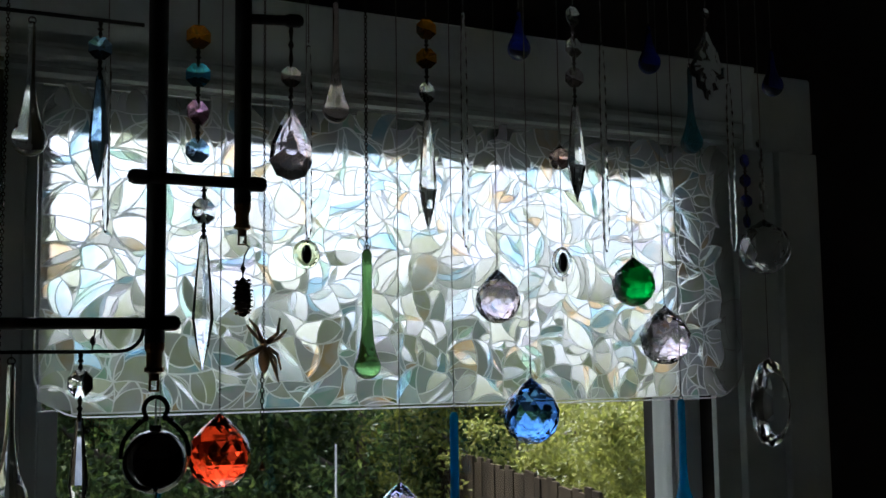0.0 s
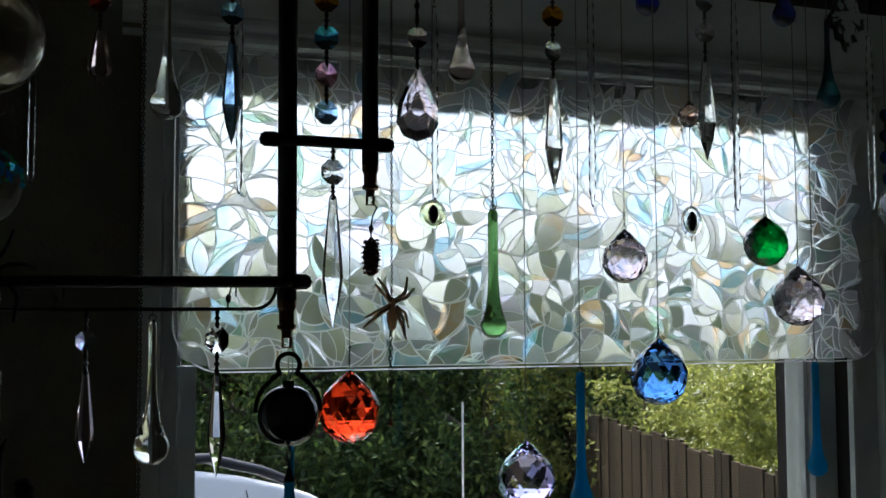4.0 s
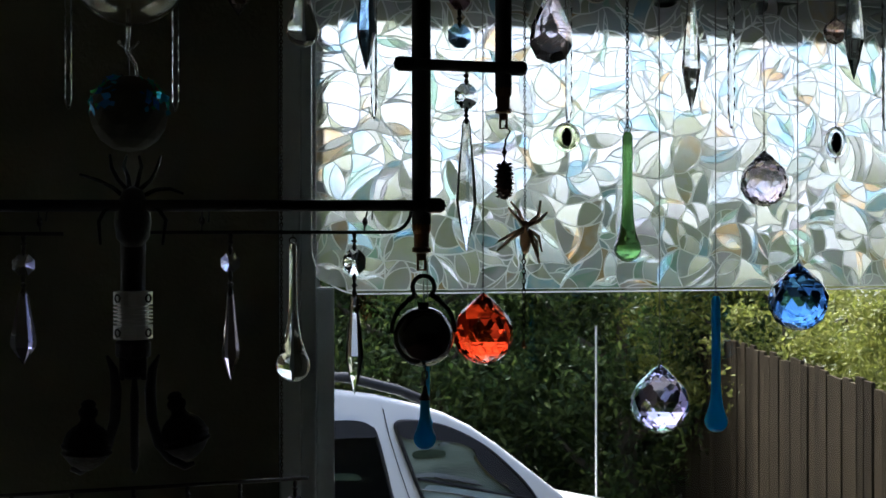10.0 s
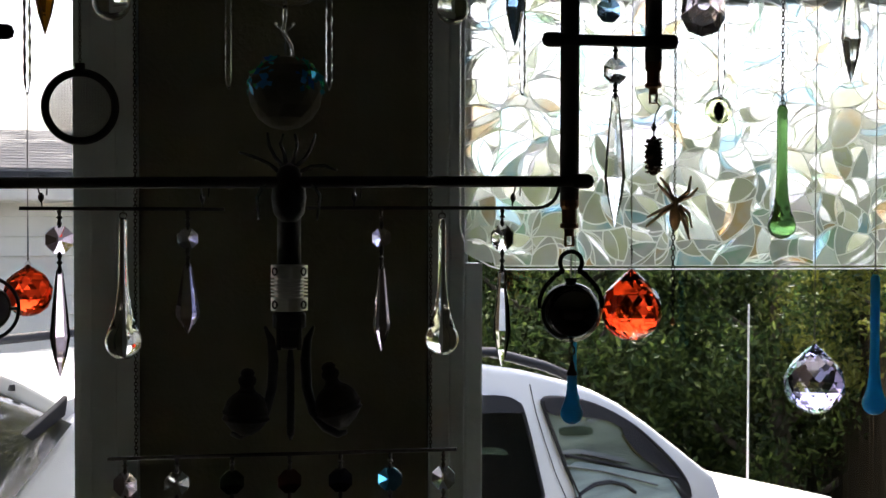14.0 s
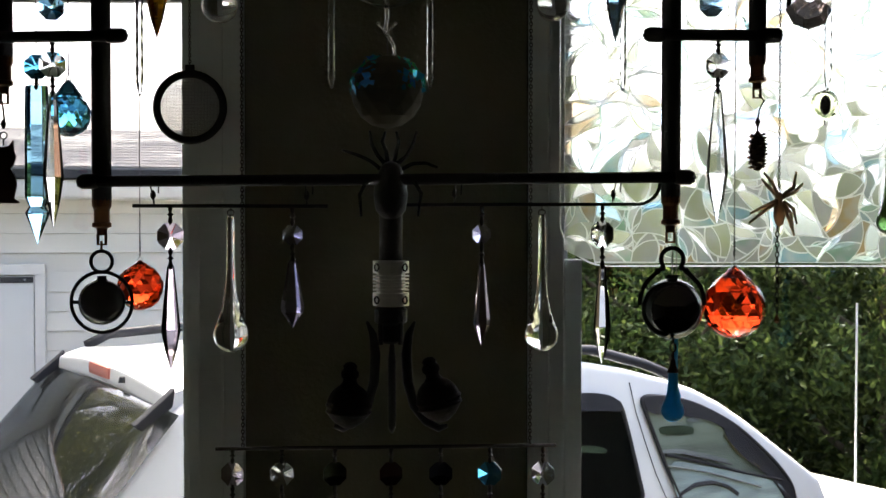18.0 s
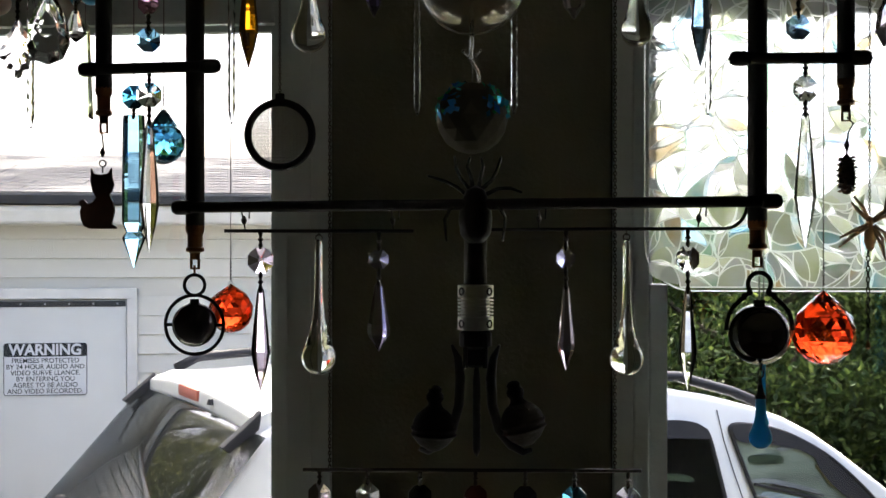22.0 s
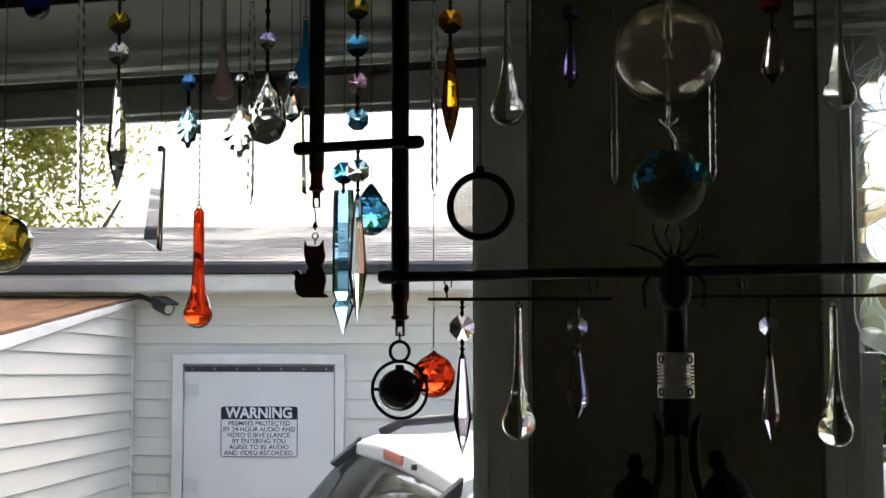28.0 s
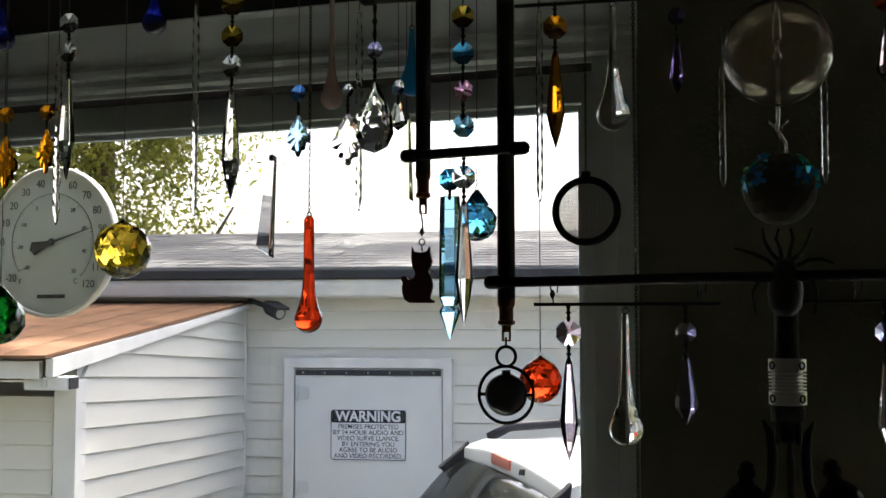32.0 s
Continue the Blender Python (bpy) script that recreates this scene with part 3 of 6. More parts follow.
# ---- ground outside ----
structure("ground", box(-90, -60, -0.3, 90, 120, 0.0), M_GROUND, "sunlit gravel driveway and grass")
structure("outer_wall", box(-2.5, WY0 + .1, -.1, 2.5, WY1, FLOOR_Z - .1), M_TRIMOUT, "footing under the window wall")

# added out of view, only to block direct sun on film and crystals
structure("sun_shield", box(-2.6, WY1, 2.97, 2.6, WY1 + .62, 3.05), M_TRIMOUT, "unseen eave slab added to keep the sun off the window")

# ---- the neighbouring garage house ----
HA = radians(11.6)
house = root("garage_house", (-3.433, 6.141, 0), "white clapboard garage with a grey shingle roof", "house")
house.rotation_euler = (0, 0, HA)
part("wall", box(-6, 0.03, 0, 3.0, 4.0, 2.58), M_SIDING, house, "white painted wall")
DX0, DX1, DZ1, DZ0 = 0.325, 1.235, 2.092, 0.06
for x0, x1, z1 in ((DX0 - .07, DX0 - .005, 2.155), (DX1 + .005, DX1 + .06, 2.155)):
    part("door_casing", box(x0, -.035, DZ0, x1, .03, z1, .004), M_TRIMOUT, house)
part("door_casing", box(DX0 - .07, -.037, 2.1, DX1 + .06, .03, 2.16, .004), M_TRIMOUT, house)
door = part("door", box(0, -.02, 0, DX1 - DX0, .02, DZ1 - DZ0, .003), M_DOOR, house, "white painted steel door", at=(DX0, .0, DZ0))
strip_part = part("weather_strip", box(.004, -.027, DZ1 - DZ0 - .038, DX1 - DX0 - .004, -.0205, DZ1 - DZ0 - .004, .002), M_RUBBER, door, "dark rubber strip along the top")
for k in range(7):
    part("screw", lathe([(.006, -.0272), (.005, -.0295), (0, -.030)], 8, "Y", at=(.05 + .135 * k, 0, DZ1 - DZ0 - .021)), M_HINGE, strip_part)
for z in (.46, 1.314, 1.885):
    hinge = outline_solid(rounded(.020, .090, z - .040, z + .040, .012), .005)
    bmesh.ops.translate(hinge, vec=(0, -.0235, 0), verts=hinge.verts[:])
    leaf = part("hinge", hinge, M_HINGE, door, "white painted strap hinge")
    part("knuckle", lathe([(0, -.052), (.008, -.050), (.008, .050), (0, .052)], 10, at=(.012, -.028, z)), M_HINGE, leaf)
    for k in (-.026, 0, .026):
        part("screw", lathe([(.006, -.0275), (.004, -.0295), (0, -.0295)], 8, "Y", at=(.062, 0, z + k)), M_HINGE, leaf)
sign = part("sign", outline_solid(rounded(-.235, .235, -.154, .154, .018), .004), M_SIGNW, door, "white and black warning sign", at=(.783 - DX0, -.0235, 1.695 - DZ0))
part("band", outline_solid(rounded(-.229, .229, .073, .148, .012), .0012), M_SIGNK, sign, "black heading band", at=(0, -.003, 0))
part("border", tube([(x, 0, z) for x, z in rounded(-.230, .230, -.149, .149, .015)], .0022, 5, True), M_SIGNK, sign, "thin black border", at=(0, -.0035, 0))
lettering("heading", "WARNING", .088, M_SIGNW, sign, (0, -.0045, .110), 0.94, .03)
for k, words in enumerate(("PREMISES PROTECTED", "BY 24 HOUR AUDIO AND", "VIDEO SURVE LLANCE.", "BY ENTERING YOU", "AGREE TO BE AUDIO", "AND VIDEO RECORDED.")):
    lettering("text_line", words, .039, M_SIGNK, sign, (0, -.003, .049 - .0352 * k), .97, .005)
gut = bmesh.new()
prof = [(0.03, 2.632), (-.11, 2.632), (-.118, 2.62), (-.118, 2.60), (-.10, 2.545), (-.09, 2.532), (0.03, 2.53)]
a = [gut.verts.new((-6, y - .12, z)) for y, z in prof]
b = [gut.verts.new((3.1, y - .12, z)) for y, z in prof]
for k in range(len(prof)):
    gut.faces.new((a[k], a[(k + 1) % len(prof)], b[(k + 1) % len(prof)], b[k]))
gut.faces.new(a), gut.faces.new(b[::-1])
bmesh.ops.recalc_face_normals(gut, faces=gut.faces[:])
part("gutter", gut, M_TRIMOUT, house, "white metal gutter with rust streaks")
part("soffit", box(-6, -.09, 2.524, 3.1, .02, 2.529), M_TRIMOUT, house)
part("drip_edge", box(-6, -.265, 2.640, 3.1, -.02, 2.690, .004), M_RUBBER, house, "dark roof edge")
slope = math.atan2(.38, 2.2)
roof = part("roof", box(-6.2, 0, -.03, 3.2, 2.3, 0), M_SHINGLE, house, "weathered grey asphalt shingle roof, mottled for tree dapples", at=(0, -.26, 2.70))
roof.rotation_euler = (slope, 0, 0)
cam_body = lathe([(.030, -.080), (.042, -.074), (.044, .04), (.034, .075), (.02, .085)], 14, "Y")
add_box(cam_body, -.046, -.105, .028, .046, .05, .046, .006)
cam_box = part("security_camera", cam_body, M_RUBBER, house, "small dark bullet security camera with a sun hood", at=(.235, -.20, 2.452))
cam_box.rotation_euler = (radians(16), 0, radians(46))
part("camera_bracket", tube([(.03, .03, 2.50), (.05, -.08, 2.515), (.13, -.13, 2.490), (.19, -.16, 2.472)], .016, 8), M_RUBBER, house, "dark bracket")
part("camera_lens", lathe([(.028, -.081), (.028, -.0835), (.020, -.0835), (.014, -.082), (0, -.082)], 16, "Y"), M_ALU, cam_box, "pale lens ring")

# lean-to shed against the house
shed = root("lean_to_shed", (-3.433, 6.141, 0), "white clapboard lean-to shed with a rusty metal roof", "shed")
shed.rotation_euler = (0, 0, HA)
SL = 2.32
part("wall", outline_solid([(-.02, 0), (SL - .03, 0), (SL - .03, 2.20), (-.02, 2.47)], .06), M_SIDING, shed, "white painted side wall", at=(-.035, 0, 0)).rotation_euler = (0, 0, radians(-90))
part("wall", box(-3.4, -SL + .03, 0, -.1, -SL + .09, 2.06), M_SIDING, shed, "white painted front wall")
part("corner_trim", box(-.085, -SL - .012, 0, .012, -SL + .085, 2.15, .004), M_TRIMOUT, shed)
part("corner_trim", box(-.03, -.05, 0, .012, -.004, 2.44, .003), M_TRIMOUT, shed)
part("bargeboard", outline_solid([(-.02, 2.472), (SL + .27, 2.172), (SL + .27, 2.244), (-.02, 2.496)], .03), M_TRIMOUT, shed, at=(.022, 0, 0)).rotation_euler = (0, 0, radians(-90))
sr = bmesh.new()
for k in range(18):
    x1 = .03 - k * .2
    add_box(sr, x1 - .1995, 0, 0, x1, SL + .31, .012)
    add_box(sr, x1 - .006, 0, .0121, x1, SL + .31, .0135)
srf = part("roof", sr, M_RUST, shed, "rust brown metal roof sheets with sun dapples painted in", at=(0, -.02, 2.498))
srf.rotation_euler = (math.atan2(-.25, SL + .28), 0, radians(180))
srf.scale = (-1, 1, 1)
gutter_end = part("gutter_end", box(-.10, -SL - .24, 2.118, .085, -SL - .15, 2.172, .008), M_TRIMOUT, shed, "short white gutter end")
# the gutter is solid; a black plate stands for its shaded hollow
part("gutter_end_shade", box(.0855, -SL - .235, 2.122, .090, -SL - .155, 2.168, .003), M_RUBBER, gutter_end, "dark plate for the shade inside the open end")
part("gutter_strap", box(-.03, -SL - .246, 2.130, .0, -SL - .2405, 2.160, .002), M_HINGE, gutter_end)
part("fascia", box(-3.4, -SL - .27, 2.165, -.02, -SL - .24, 2.235, .004), M_TRIMOUT, shed)
part("soffit", box(-3.4, -SL - .24, 2.150, -.02, -SL + .02, 2.158), M_TRIMOUT, shed)
# ---- wooden fence ----
fence = root("wooden_fence", (2.95, 3.8, 0), "weathered grey-brown wooden plank fence, darkened for the shrubs' shade", "fence")
fa = math.atan2(6.0 - 3.8, 3.45 - 2.95)
fence.rotation_euler = (0, 0, fa)
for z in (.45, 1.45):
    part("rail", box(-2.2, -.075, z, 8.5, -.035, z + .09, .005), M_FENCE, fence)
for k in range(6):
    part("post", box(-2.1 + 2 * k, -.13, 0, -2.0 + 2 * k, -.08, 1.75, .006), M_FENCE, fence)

# ---- white SUV ----
CA = radians(33)
car = root("parked_suv", (-0.7994, 3.4856, 0), "parked white SUV with dark windows and roof rails", "car")
car.rotation_euler = (0, 0, CA)
CW = 1.42


def side_solid(pts, v0, v1, lean=0.0, belt=1.2, bevel=.02):
    """A car body solid from a side outline of (u, z); above the belt the sides lean in."""
    bm = bmesh.new()
    def v(u, w, z):
        k = max(0, z - belt) * lean
        return bm.verts.new((u, w + k if w < CW / 2 else w - k, z))
    a = [v(u, v0, z) for u, z in pts]
    b = [v(u, v1, z) for u, z in pts]
    n = len(pts)
    for k in range(n):
        bm.faces.new((a[k], a[(k + 1) % n], b[(k + 1) % n], b[k]))
    bm.faces.new(a), bm.faces.new(b[::-1])
    bmesh.ops.recalc_face_normals(bm, faces=bm.faces[:])
    if bevel:
        bmesh.ops.bevel(bm, geom=bm.edges[:], offset=bevel, segments=3, affect="EDGES", profile=.6)
    return bm


# the doors' skin stands at v = -0.08, the roof edge at v = 0.02
part("body", side_solid([(-.46, .45), (-.50, .8), (-.46, 1.2), (-.40, 1.08), (3.15, 1.10), (3.7, 1.03), (4.15, .95), (4.3, .75), (4.25, .42), (3.9, .38), (.2, .38)], -.08, CW + .16, bevel=.05), M_CARPAINT, car, "white painted lower body", smooth=True)
part("cabin", side_solid([(-.46, 1.24), (.03, 1.80), (.13, 1.855), (.9, 1.875), (1.7, 1.845), (1.95, 1.798), (2.17, 1.740), (2.34, 1.684), (2.50, 1.610), (2.67, 1.508), (2.85, 1.387), (3.12, 1.205), (3.2, 1.06), (-.42, 1.06)], -.06, CW + .14, .12, bevel=.03), M_CARPAINT, car, "white painted cabin and roof", smooth=True)


def soften(pts, times=2):
    """Cuts an outline's corners off, so that it runs smoothly."""
    for _ in range(times):
        pts = [q for a, b in zip(pts, pts[1:] + pts[:1]) for q in ((a[0] * .78 + b[0] * .22, a[1] * .78 + b[1] * .22), (a[0] * .22 + b[0] * .78, a[1] * .22 + b[1] * .78))]
    return pts


def side_window(pts, w=-.066):
    pts = soften(pts)
    bm = bmesh.new()
    f = bm.faces.new([bm.verts.new((u, w + max(0, z - 1.2) * .12, z)) for u, z in pts])
    r = bmesh.ops.extrude_face_region(bm, geom=[f])
    bmesh.ops.translate(bm, vec=(0, -.004, 0), verts=[x for x in r["geom"] if isinstance(x, bmesh.types.BMVert)])
    bmesh.ops.recalc_face_normals(bm, faces=bm.faces[:])
    return bm


part("rear_side_window", side_window([(.25, 1.12), (2.03, 1.11), (1.925, 1.62), (1.89, 1.69), (.9, 1.735), (.3, 1.70)]), M_CARGLASS, car, "dark tinted side window")
front_glass = [(2.007, 1.683), (2.149, 1.668), (2.304, 1.632), (2.445, 1.572), (2.574, 1.503), (2.702, 1.408), (2.817, 1.31), (2.90, 1.214), (2.935, 1.11), (2.26, 1.11), (2.13, 1.369), (2.088, 1.471), (2.035, 1.606)]
# the pane is opaque: view and reflection are coloured pieces laid on it
part("front_side_window", side_window(front_glass), M_CARGLASS2, car, "opaque side window with the sky's reflection in its colour")
for pts in (front_glass, [(.25, 1.12), (2.02, 1.11), (1.91, 1.62), (1.88, 1.69), (.9, 1.735), (.3, 1.70)]):
    part("window_seal", tube([(u, -.071 + max(0, z - 1.2) * .12, z) for u, z in soften(pts)], .009, 6, True), M_VISOR, car, "black rubber seal", True)
for pts in ([(2.007, 1.683), (2.149, 1.668), (2.304, 1.632), (2.445, 1.572), (2.574, 1.503), (2.503, 1.492), (2.408, 1.542), (2.312, 1.566), (2.188, 1.591), (2.035, 1.606)],
            [(.9, 1.66), (.9, 1.745), (1.697, 1.726), (1.827, 1.706), (1.881, 1.675), (1.908, 1.63), (1.792, 1.643), (1.689, 1.654)]):
    part("wind_deflector", side_window(pts, -.080), M_VISOR, car, "dark smoked window visor")
part("far_window_view", side_window([(2.095, 1.548), (2.20, 1.545), (2.30, 1.530), (2.30, 1.497), (2.20, 1.505), (2.105, 1.515)], -.0715), M_CARGREEN, car, "dim green patch laid on the pane for the view through")
part("dashboard", side_window([(2.131, 1.412), (2.353, 1.358), (2.60, 1.292), (2.81, 1.233), (2.86, 1.17), (2.86, 1.12), (2.24, 1.12), (2.162, 1.265)], -.0725), M_DASH, car, "pale dashboard laid on the pane, lightened for the sky's reflection")
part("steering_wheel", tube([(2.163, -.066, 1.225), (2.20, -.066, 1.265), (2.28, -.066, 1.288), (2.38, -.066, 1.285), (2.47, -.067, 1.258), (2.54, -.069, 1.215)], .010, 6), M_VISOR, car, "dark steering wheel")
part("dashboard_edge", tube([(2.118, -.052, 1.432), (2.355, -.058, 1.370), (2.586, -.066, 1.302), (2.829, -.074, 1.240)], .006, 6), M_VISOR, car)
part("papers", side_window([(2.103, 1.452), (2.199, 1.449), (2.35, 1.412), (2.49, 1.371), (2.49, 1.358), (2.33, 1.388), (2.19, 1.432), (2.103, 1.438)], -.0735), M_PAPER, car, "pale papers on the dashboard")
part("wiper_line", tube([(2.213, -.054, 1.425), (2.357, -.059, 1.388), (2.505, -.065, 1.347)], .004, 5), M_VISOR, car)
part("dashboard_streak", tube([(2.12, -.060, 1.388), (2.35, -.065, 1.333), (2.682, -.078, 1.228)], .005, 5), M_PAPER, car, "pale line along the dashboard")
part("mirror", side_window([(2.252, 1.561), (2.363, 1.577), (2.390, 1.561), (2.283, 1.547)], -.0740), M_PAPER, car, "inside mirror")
part("pillar_trim", side_window([(2.430, 1.548), (2.574, 1.501), (2.897, 1.214), (2.92, 1.115), (2.86, 1.13), (2.790, 1.227), (2.708, 1.290), (2.609, 1.350), (2.50, 1.449), (2.48, 1.505)], -.077), M_VISOR, car, "dark pillar trim")
part("grab_strap", tube([(2.483, -.042, 1.474), (2.559, -.052, 1.388), (2.69, -.062, 1.313)], .005, 6), M_STRAP, car, "mustard strap")
part("door_seam", tube([(u, -.062 + (z - 1.2) * .12, z) for u, z in ((1.962, 1.74), (1.985, 1.62), (2.025, 1.49), (2.070, 1.36), (2.125, 1.24))], .002, 5), M_VISOR, car, "dark seam between the doors")
# a reflection on the rear pane, painted as a thin patch
part("seat_reflection", side_window([(1.60, 1.515), (1.70, 1.517), (1.788, 1.499), (1.805, 1.470), (1.679, 1.492), (1.60, 1.495)], -.0715), M_CARGREEN, car, "painted reflection patch on the tinted glass")
part("windscreen", side_solid([(2.50, 1.628), (2.86, 1.392), (3.125, 1.212), (3.135, 1.222), (2.87, 1.402), (2.51, 1.638)], .09, CW - .01, .12, bevel=0), M_CARGLASS, car)
for v in (.06, CW + .02):
    part("roof_rail", tube([(.16, v, 1.87), (.26, v, 1.915), (.6, v, 1.93), (1.3, v, 1.915), (1.8, v, 1.88), (2.1, v, 1.80), (2.27, v, 1.735)], .022, 8), M_VISOR, car, "dark roof rail", True)
spoiler_mesh = side_solid([(.002, 1.815), (.006, 1.880), (.11, 1.912), (.32, 1.90), (.28, 1.86)], .05, CW - .09, 0, bevel=0)
bmesh.ops.subdivide_edges(spoiler_mesh, edges=[e for e in spoiler_mesh.edges if abs(e.verts[0].co.y - e.verts[1].co.y) > .5], cuts=8)
for v in spoiler_mesh.verts:
    v.co.z -= .034 * (2 * (v.co.y - .05) / (CW - .14) - 1) ** 2
bmesh.ops.bevel(spoiler_mesh, geom=[e for e in spoiler_mesh.edges if abs(e.verts[0].co.y - e.verts[1].co.y) > .05], offset=.010, segments=2, affect="EDGES", profile=.6)
part("spoiler", spoiler_mesh, M_CARPAINT, car, "white roof spoiler")
for v in (.045, CW - .12):
    part("spoiler_fin", side_solid([(.0, 1.848), (.03, 1.874), (.02, 1.812), (-.08, 1.745), (-.105, 1.765)], v - .020, v + .020, 0, bevel=.006), M_VISOR, car, "dark spoiler end")
part("brake_light", box(-.006, .61, 1.832, .05, .85, 1.878, .017), M_BRAKE, car, "red high brake light")
part("washer_nozzle", lathe([(.018, 0), (.012, .02), (0, .022)], 10, at=(.002, .46, 1.842)), M_RUBBER, car)


def hatch(u_top, z_top, u_low, z_low, v0, v1, out, bulge, far=0.0):
    """The tailgate's skin: a panel between two heights, bowed outwards both ways; far widens it at its foot on the far side."""
    bm, n = bmesh.new(), 12
    grid = []
    for i in range(n + 1):
        s, row = i / n, []
        for k in range(n + 1):
            q = k / n
            w = v0 + (v1 + far * s - v0) * q
            bow = bulge * (4 * s * (1 - s) * .45 * math.sqrt(4 * q * (1 - q)) + .55 * (1 - (2 * q - 1) ** 2))
            row.append(bm.verts.new((u_top + (u_low - u_top) * s - (bow + out) * .83, w, z_top + (z_low - z_top) * s + (bow + out) * .55)))
        grid.append(row)
    for a, b in zip(grid, grid[1:]):
        for k in range(n):
            bm.faces.new((a[k], a[k + 1], b[k + 1], b[k]))
    bmesh.ops.solidify(bm, geom=bm.faces[:], thickness=.05)
    bmesh.ops.recalc_face_normals(bm, faces=bm.faces[:])
    return bm


part("rear_window", hatch(.022, 1.793, -.375, 1.339, -.035, CW + .04, .006, .085, .06), M_REARGLASS, car, "wide tinted rear window reflecting trees", True)
part("rear_wiper_foot", lathe([(.022, 0), (.018, .03), (0, .034)], 12, at=(-.40, CW * .74, 1.42)), M_RUBBER, car, "black wiper foot", True)
part("tail_light", box(-.49, CW + .02, .9, -.36, CW + .15, 1.265, .03), M_BRAKE, car, "red tail light")
part("tail_light", box(-.47, -.07, .9, -.36, .05, 1.24, .03), M_BRAKE, car, "red tail light")
part("door_mirror", box(3.02, -.28, .97, 3.16, -.09, 1.085, .04), M_RUBBER, car, "black door mirror", True)
for u in (.45, 3.45):
    for v in (-.06, CW + .02):
        tyre = part("wheel", lathe([(.2, 0), (.34, 0), (.37, .04), (.37, .18), (.34, .22), (.2, .22)], 28, "Y", at=(u, v - .04, .37)), M_RUBBER, car, "black tyre", True)
        part("rim", lathe([(.02, .0), (.1, .01), (.2, .03), (.2, .19), (0, .19)], 14, "Y", at=(u, v - .045, .37)), M_ALU, tyre, "alloy rim")
part("antenna", tube([(3.742, .2, 1.0), (3.742, .2, 1.985)], .006, 6), M_TRIMOUT, car, "thin white whip antenna")

# ---- outdoor dial thermometer beyond the pane ----
TX, TZ, TR = -1.5359, 2.5604, 0.159
thermo = root("dial_thermometer", (TX, 1.9, TZ), "large white dial thermometer outside the window", "thermometer")
part("case", lathe([(0, .018), (TR * .96, .018), (TR, .010), (TR, -.006), (TR * .975, -.010), (TR * .95, -.006), (TR * .95, 0), (0, 0)], 56, "Y"), M_TRIMOUT, thermo, "grey plastic rim", True)
part("dial", lathe([(TR * .955, -.001), (0, -.0012)], 56, "Y"), M_DIAL, thermo, "off-white dial face")


def dial_place(f, r):
    a = radians(104.5 - 1.86 * (f - 40))
    return r * TR * math.cos(a), r * TR * math.sin(a)


for fdeg in range(-20, 121, 10):
    x, z = dial_place(fdeg, .80)
    if fdeg >= 0 or fdeg == -20:
        lettering("numeral", str(fdeg), .0135 * TR / .094, M_INK, thermo, (x, -.0018, z), .95)
ticks = bmesh.new()
for fdeg in range(-20, 121, 2):
    r0, r1 = (.60, .65) if fdeg % 10 == 0 else (.625, .645)
    (x0, z0), (x1, z1) = dial_place(fdeg, r0), dial_place(fdeg, r1)
    add_tube(ticks, [(x0, -.0018, z0), (x1, -.0018, z1)], .0006, 4)
add_tube(ticks, [(*dial_place(f, .645),) and (dial_place(f, .645)[0], -.0018, dial_place(f, .645)[1]) for f in range(-20, 121, 4)], .0005, 4)
part("scale", ticks, M_INK, thermo, "fine grey scale marks")
for cdeg in range(-30, 51, 10):
    x, z = dial_place(cdeg * 1.8 + 32, .52)
    lettering("numeral", str(cdeg), .0075 * TR / .094, M_INK, thermo, (x, -.0018, z), .95)
for txt, fx, fz in (("F", -.50, -.52), ("C", .38, -.52)):
    lettering("unit", txt, .0095 * TR / .094, M_INK, thermo, (fx * TR, -.0018, fz * TR))
part("maker_mark", box(-.22 * TR, -.0022, -.74 * TR, .22 * TR, -.0014, -.69 * TR), M_INK, thermo, "small grey printed mark")
na = math.atan2(49, 172)
nx, nz = math.cos(na), math.sin(na)
needle = outline_solid([(nx * .66 * TR, nz * .66 * TR), (-nz * .02 * TR, nx * .02 * TR), (-nx * .30 * TR - nz * .09 * TR, -nz * .30 * TR + nx * .09 * TR),
                        (-nx * .36 * TR, -nz * .36 * TR), (-nx * .30 * TR + nz * .09 * TR, -nz * .30 * TR - nx * .09 * TR), (nz * .02 * TR, -nx * .02 * TR)], .001)
part("needle", needle, M_INK, thermo, "black pointer", at=(0, -.004, 0))
part("hub", lathe([(.05 * TR, -.003), (.05 * TR, -.006), (0, -.007)], 14, "Y"), M_INK, thermo)
part("bracket", tube([(-.1, .012, 0), (-1.3, .012, 0), (-1.3, .012, -TZ)], .012, 8), M_TRIMOUT, thermo, "arm and post behind the dial")
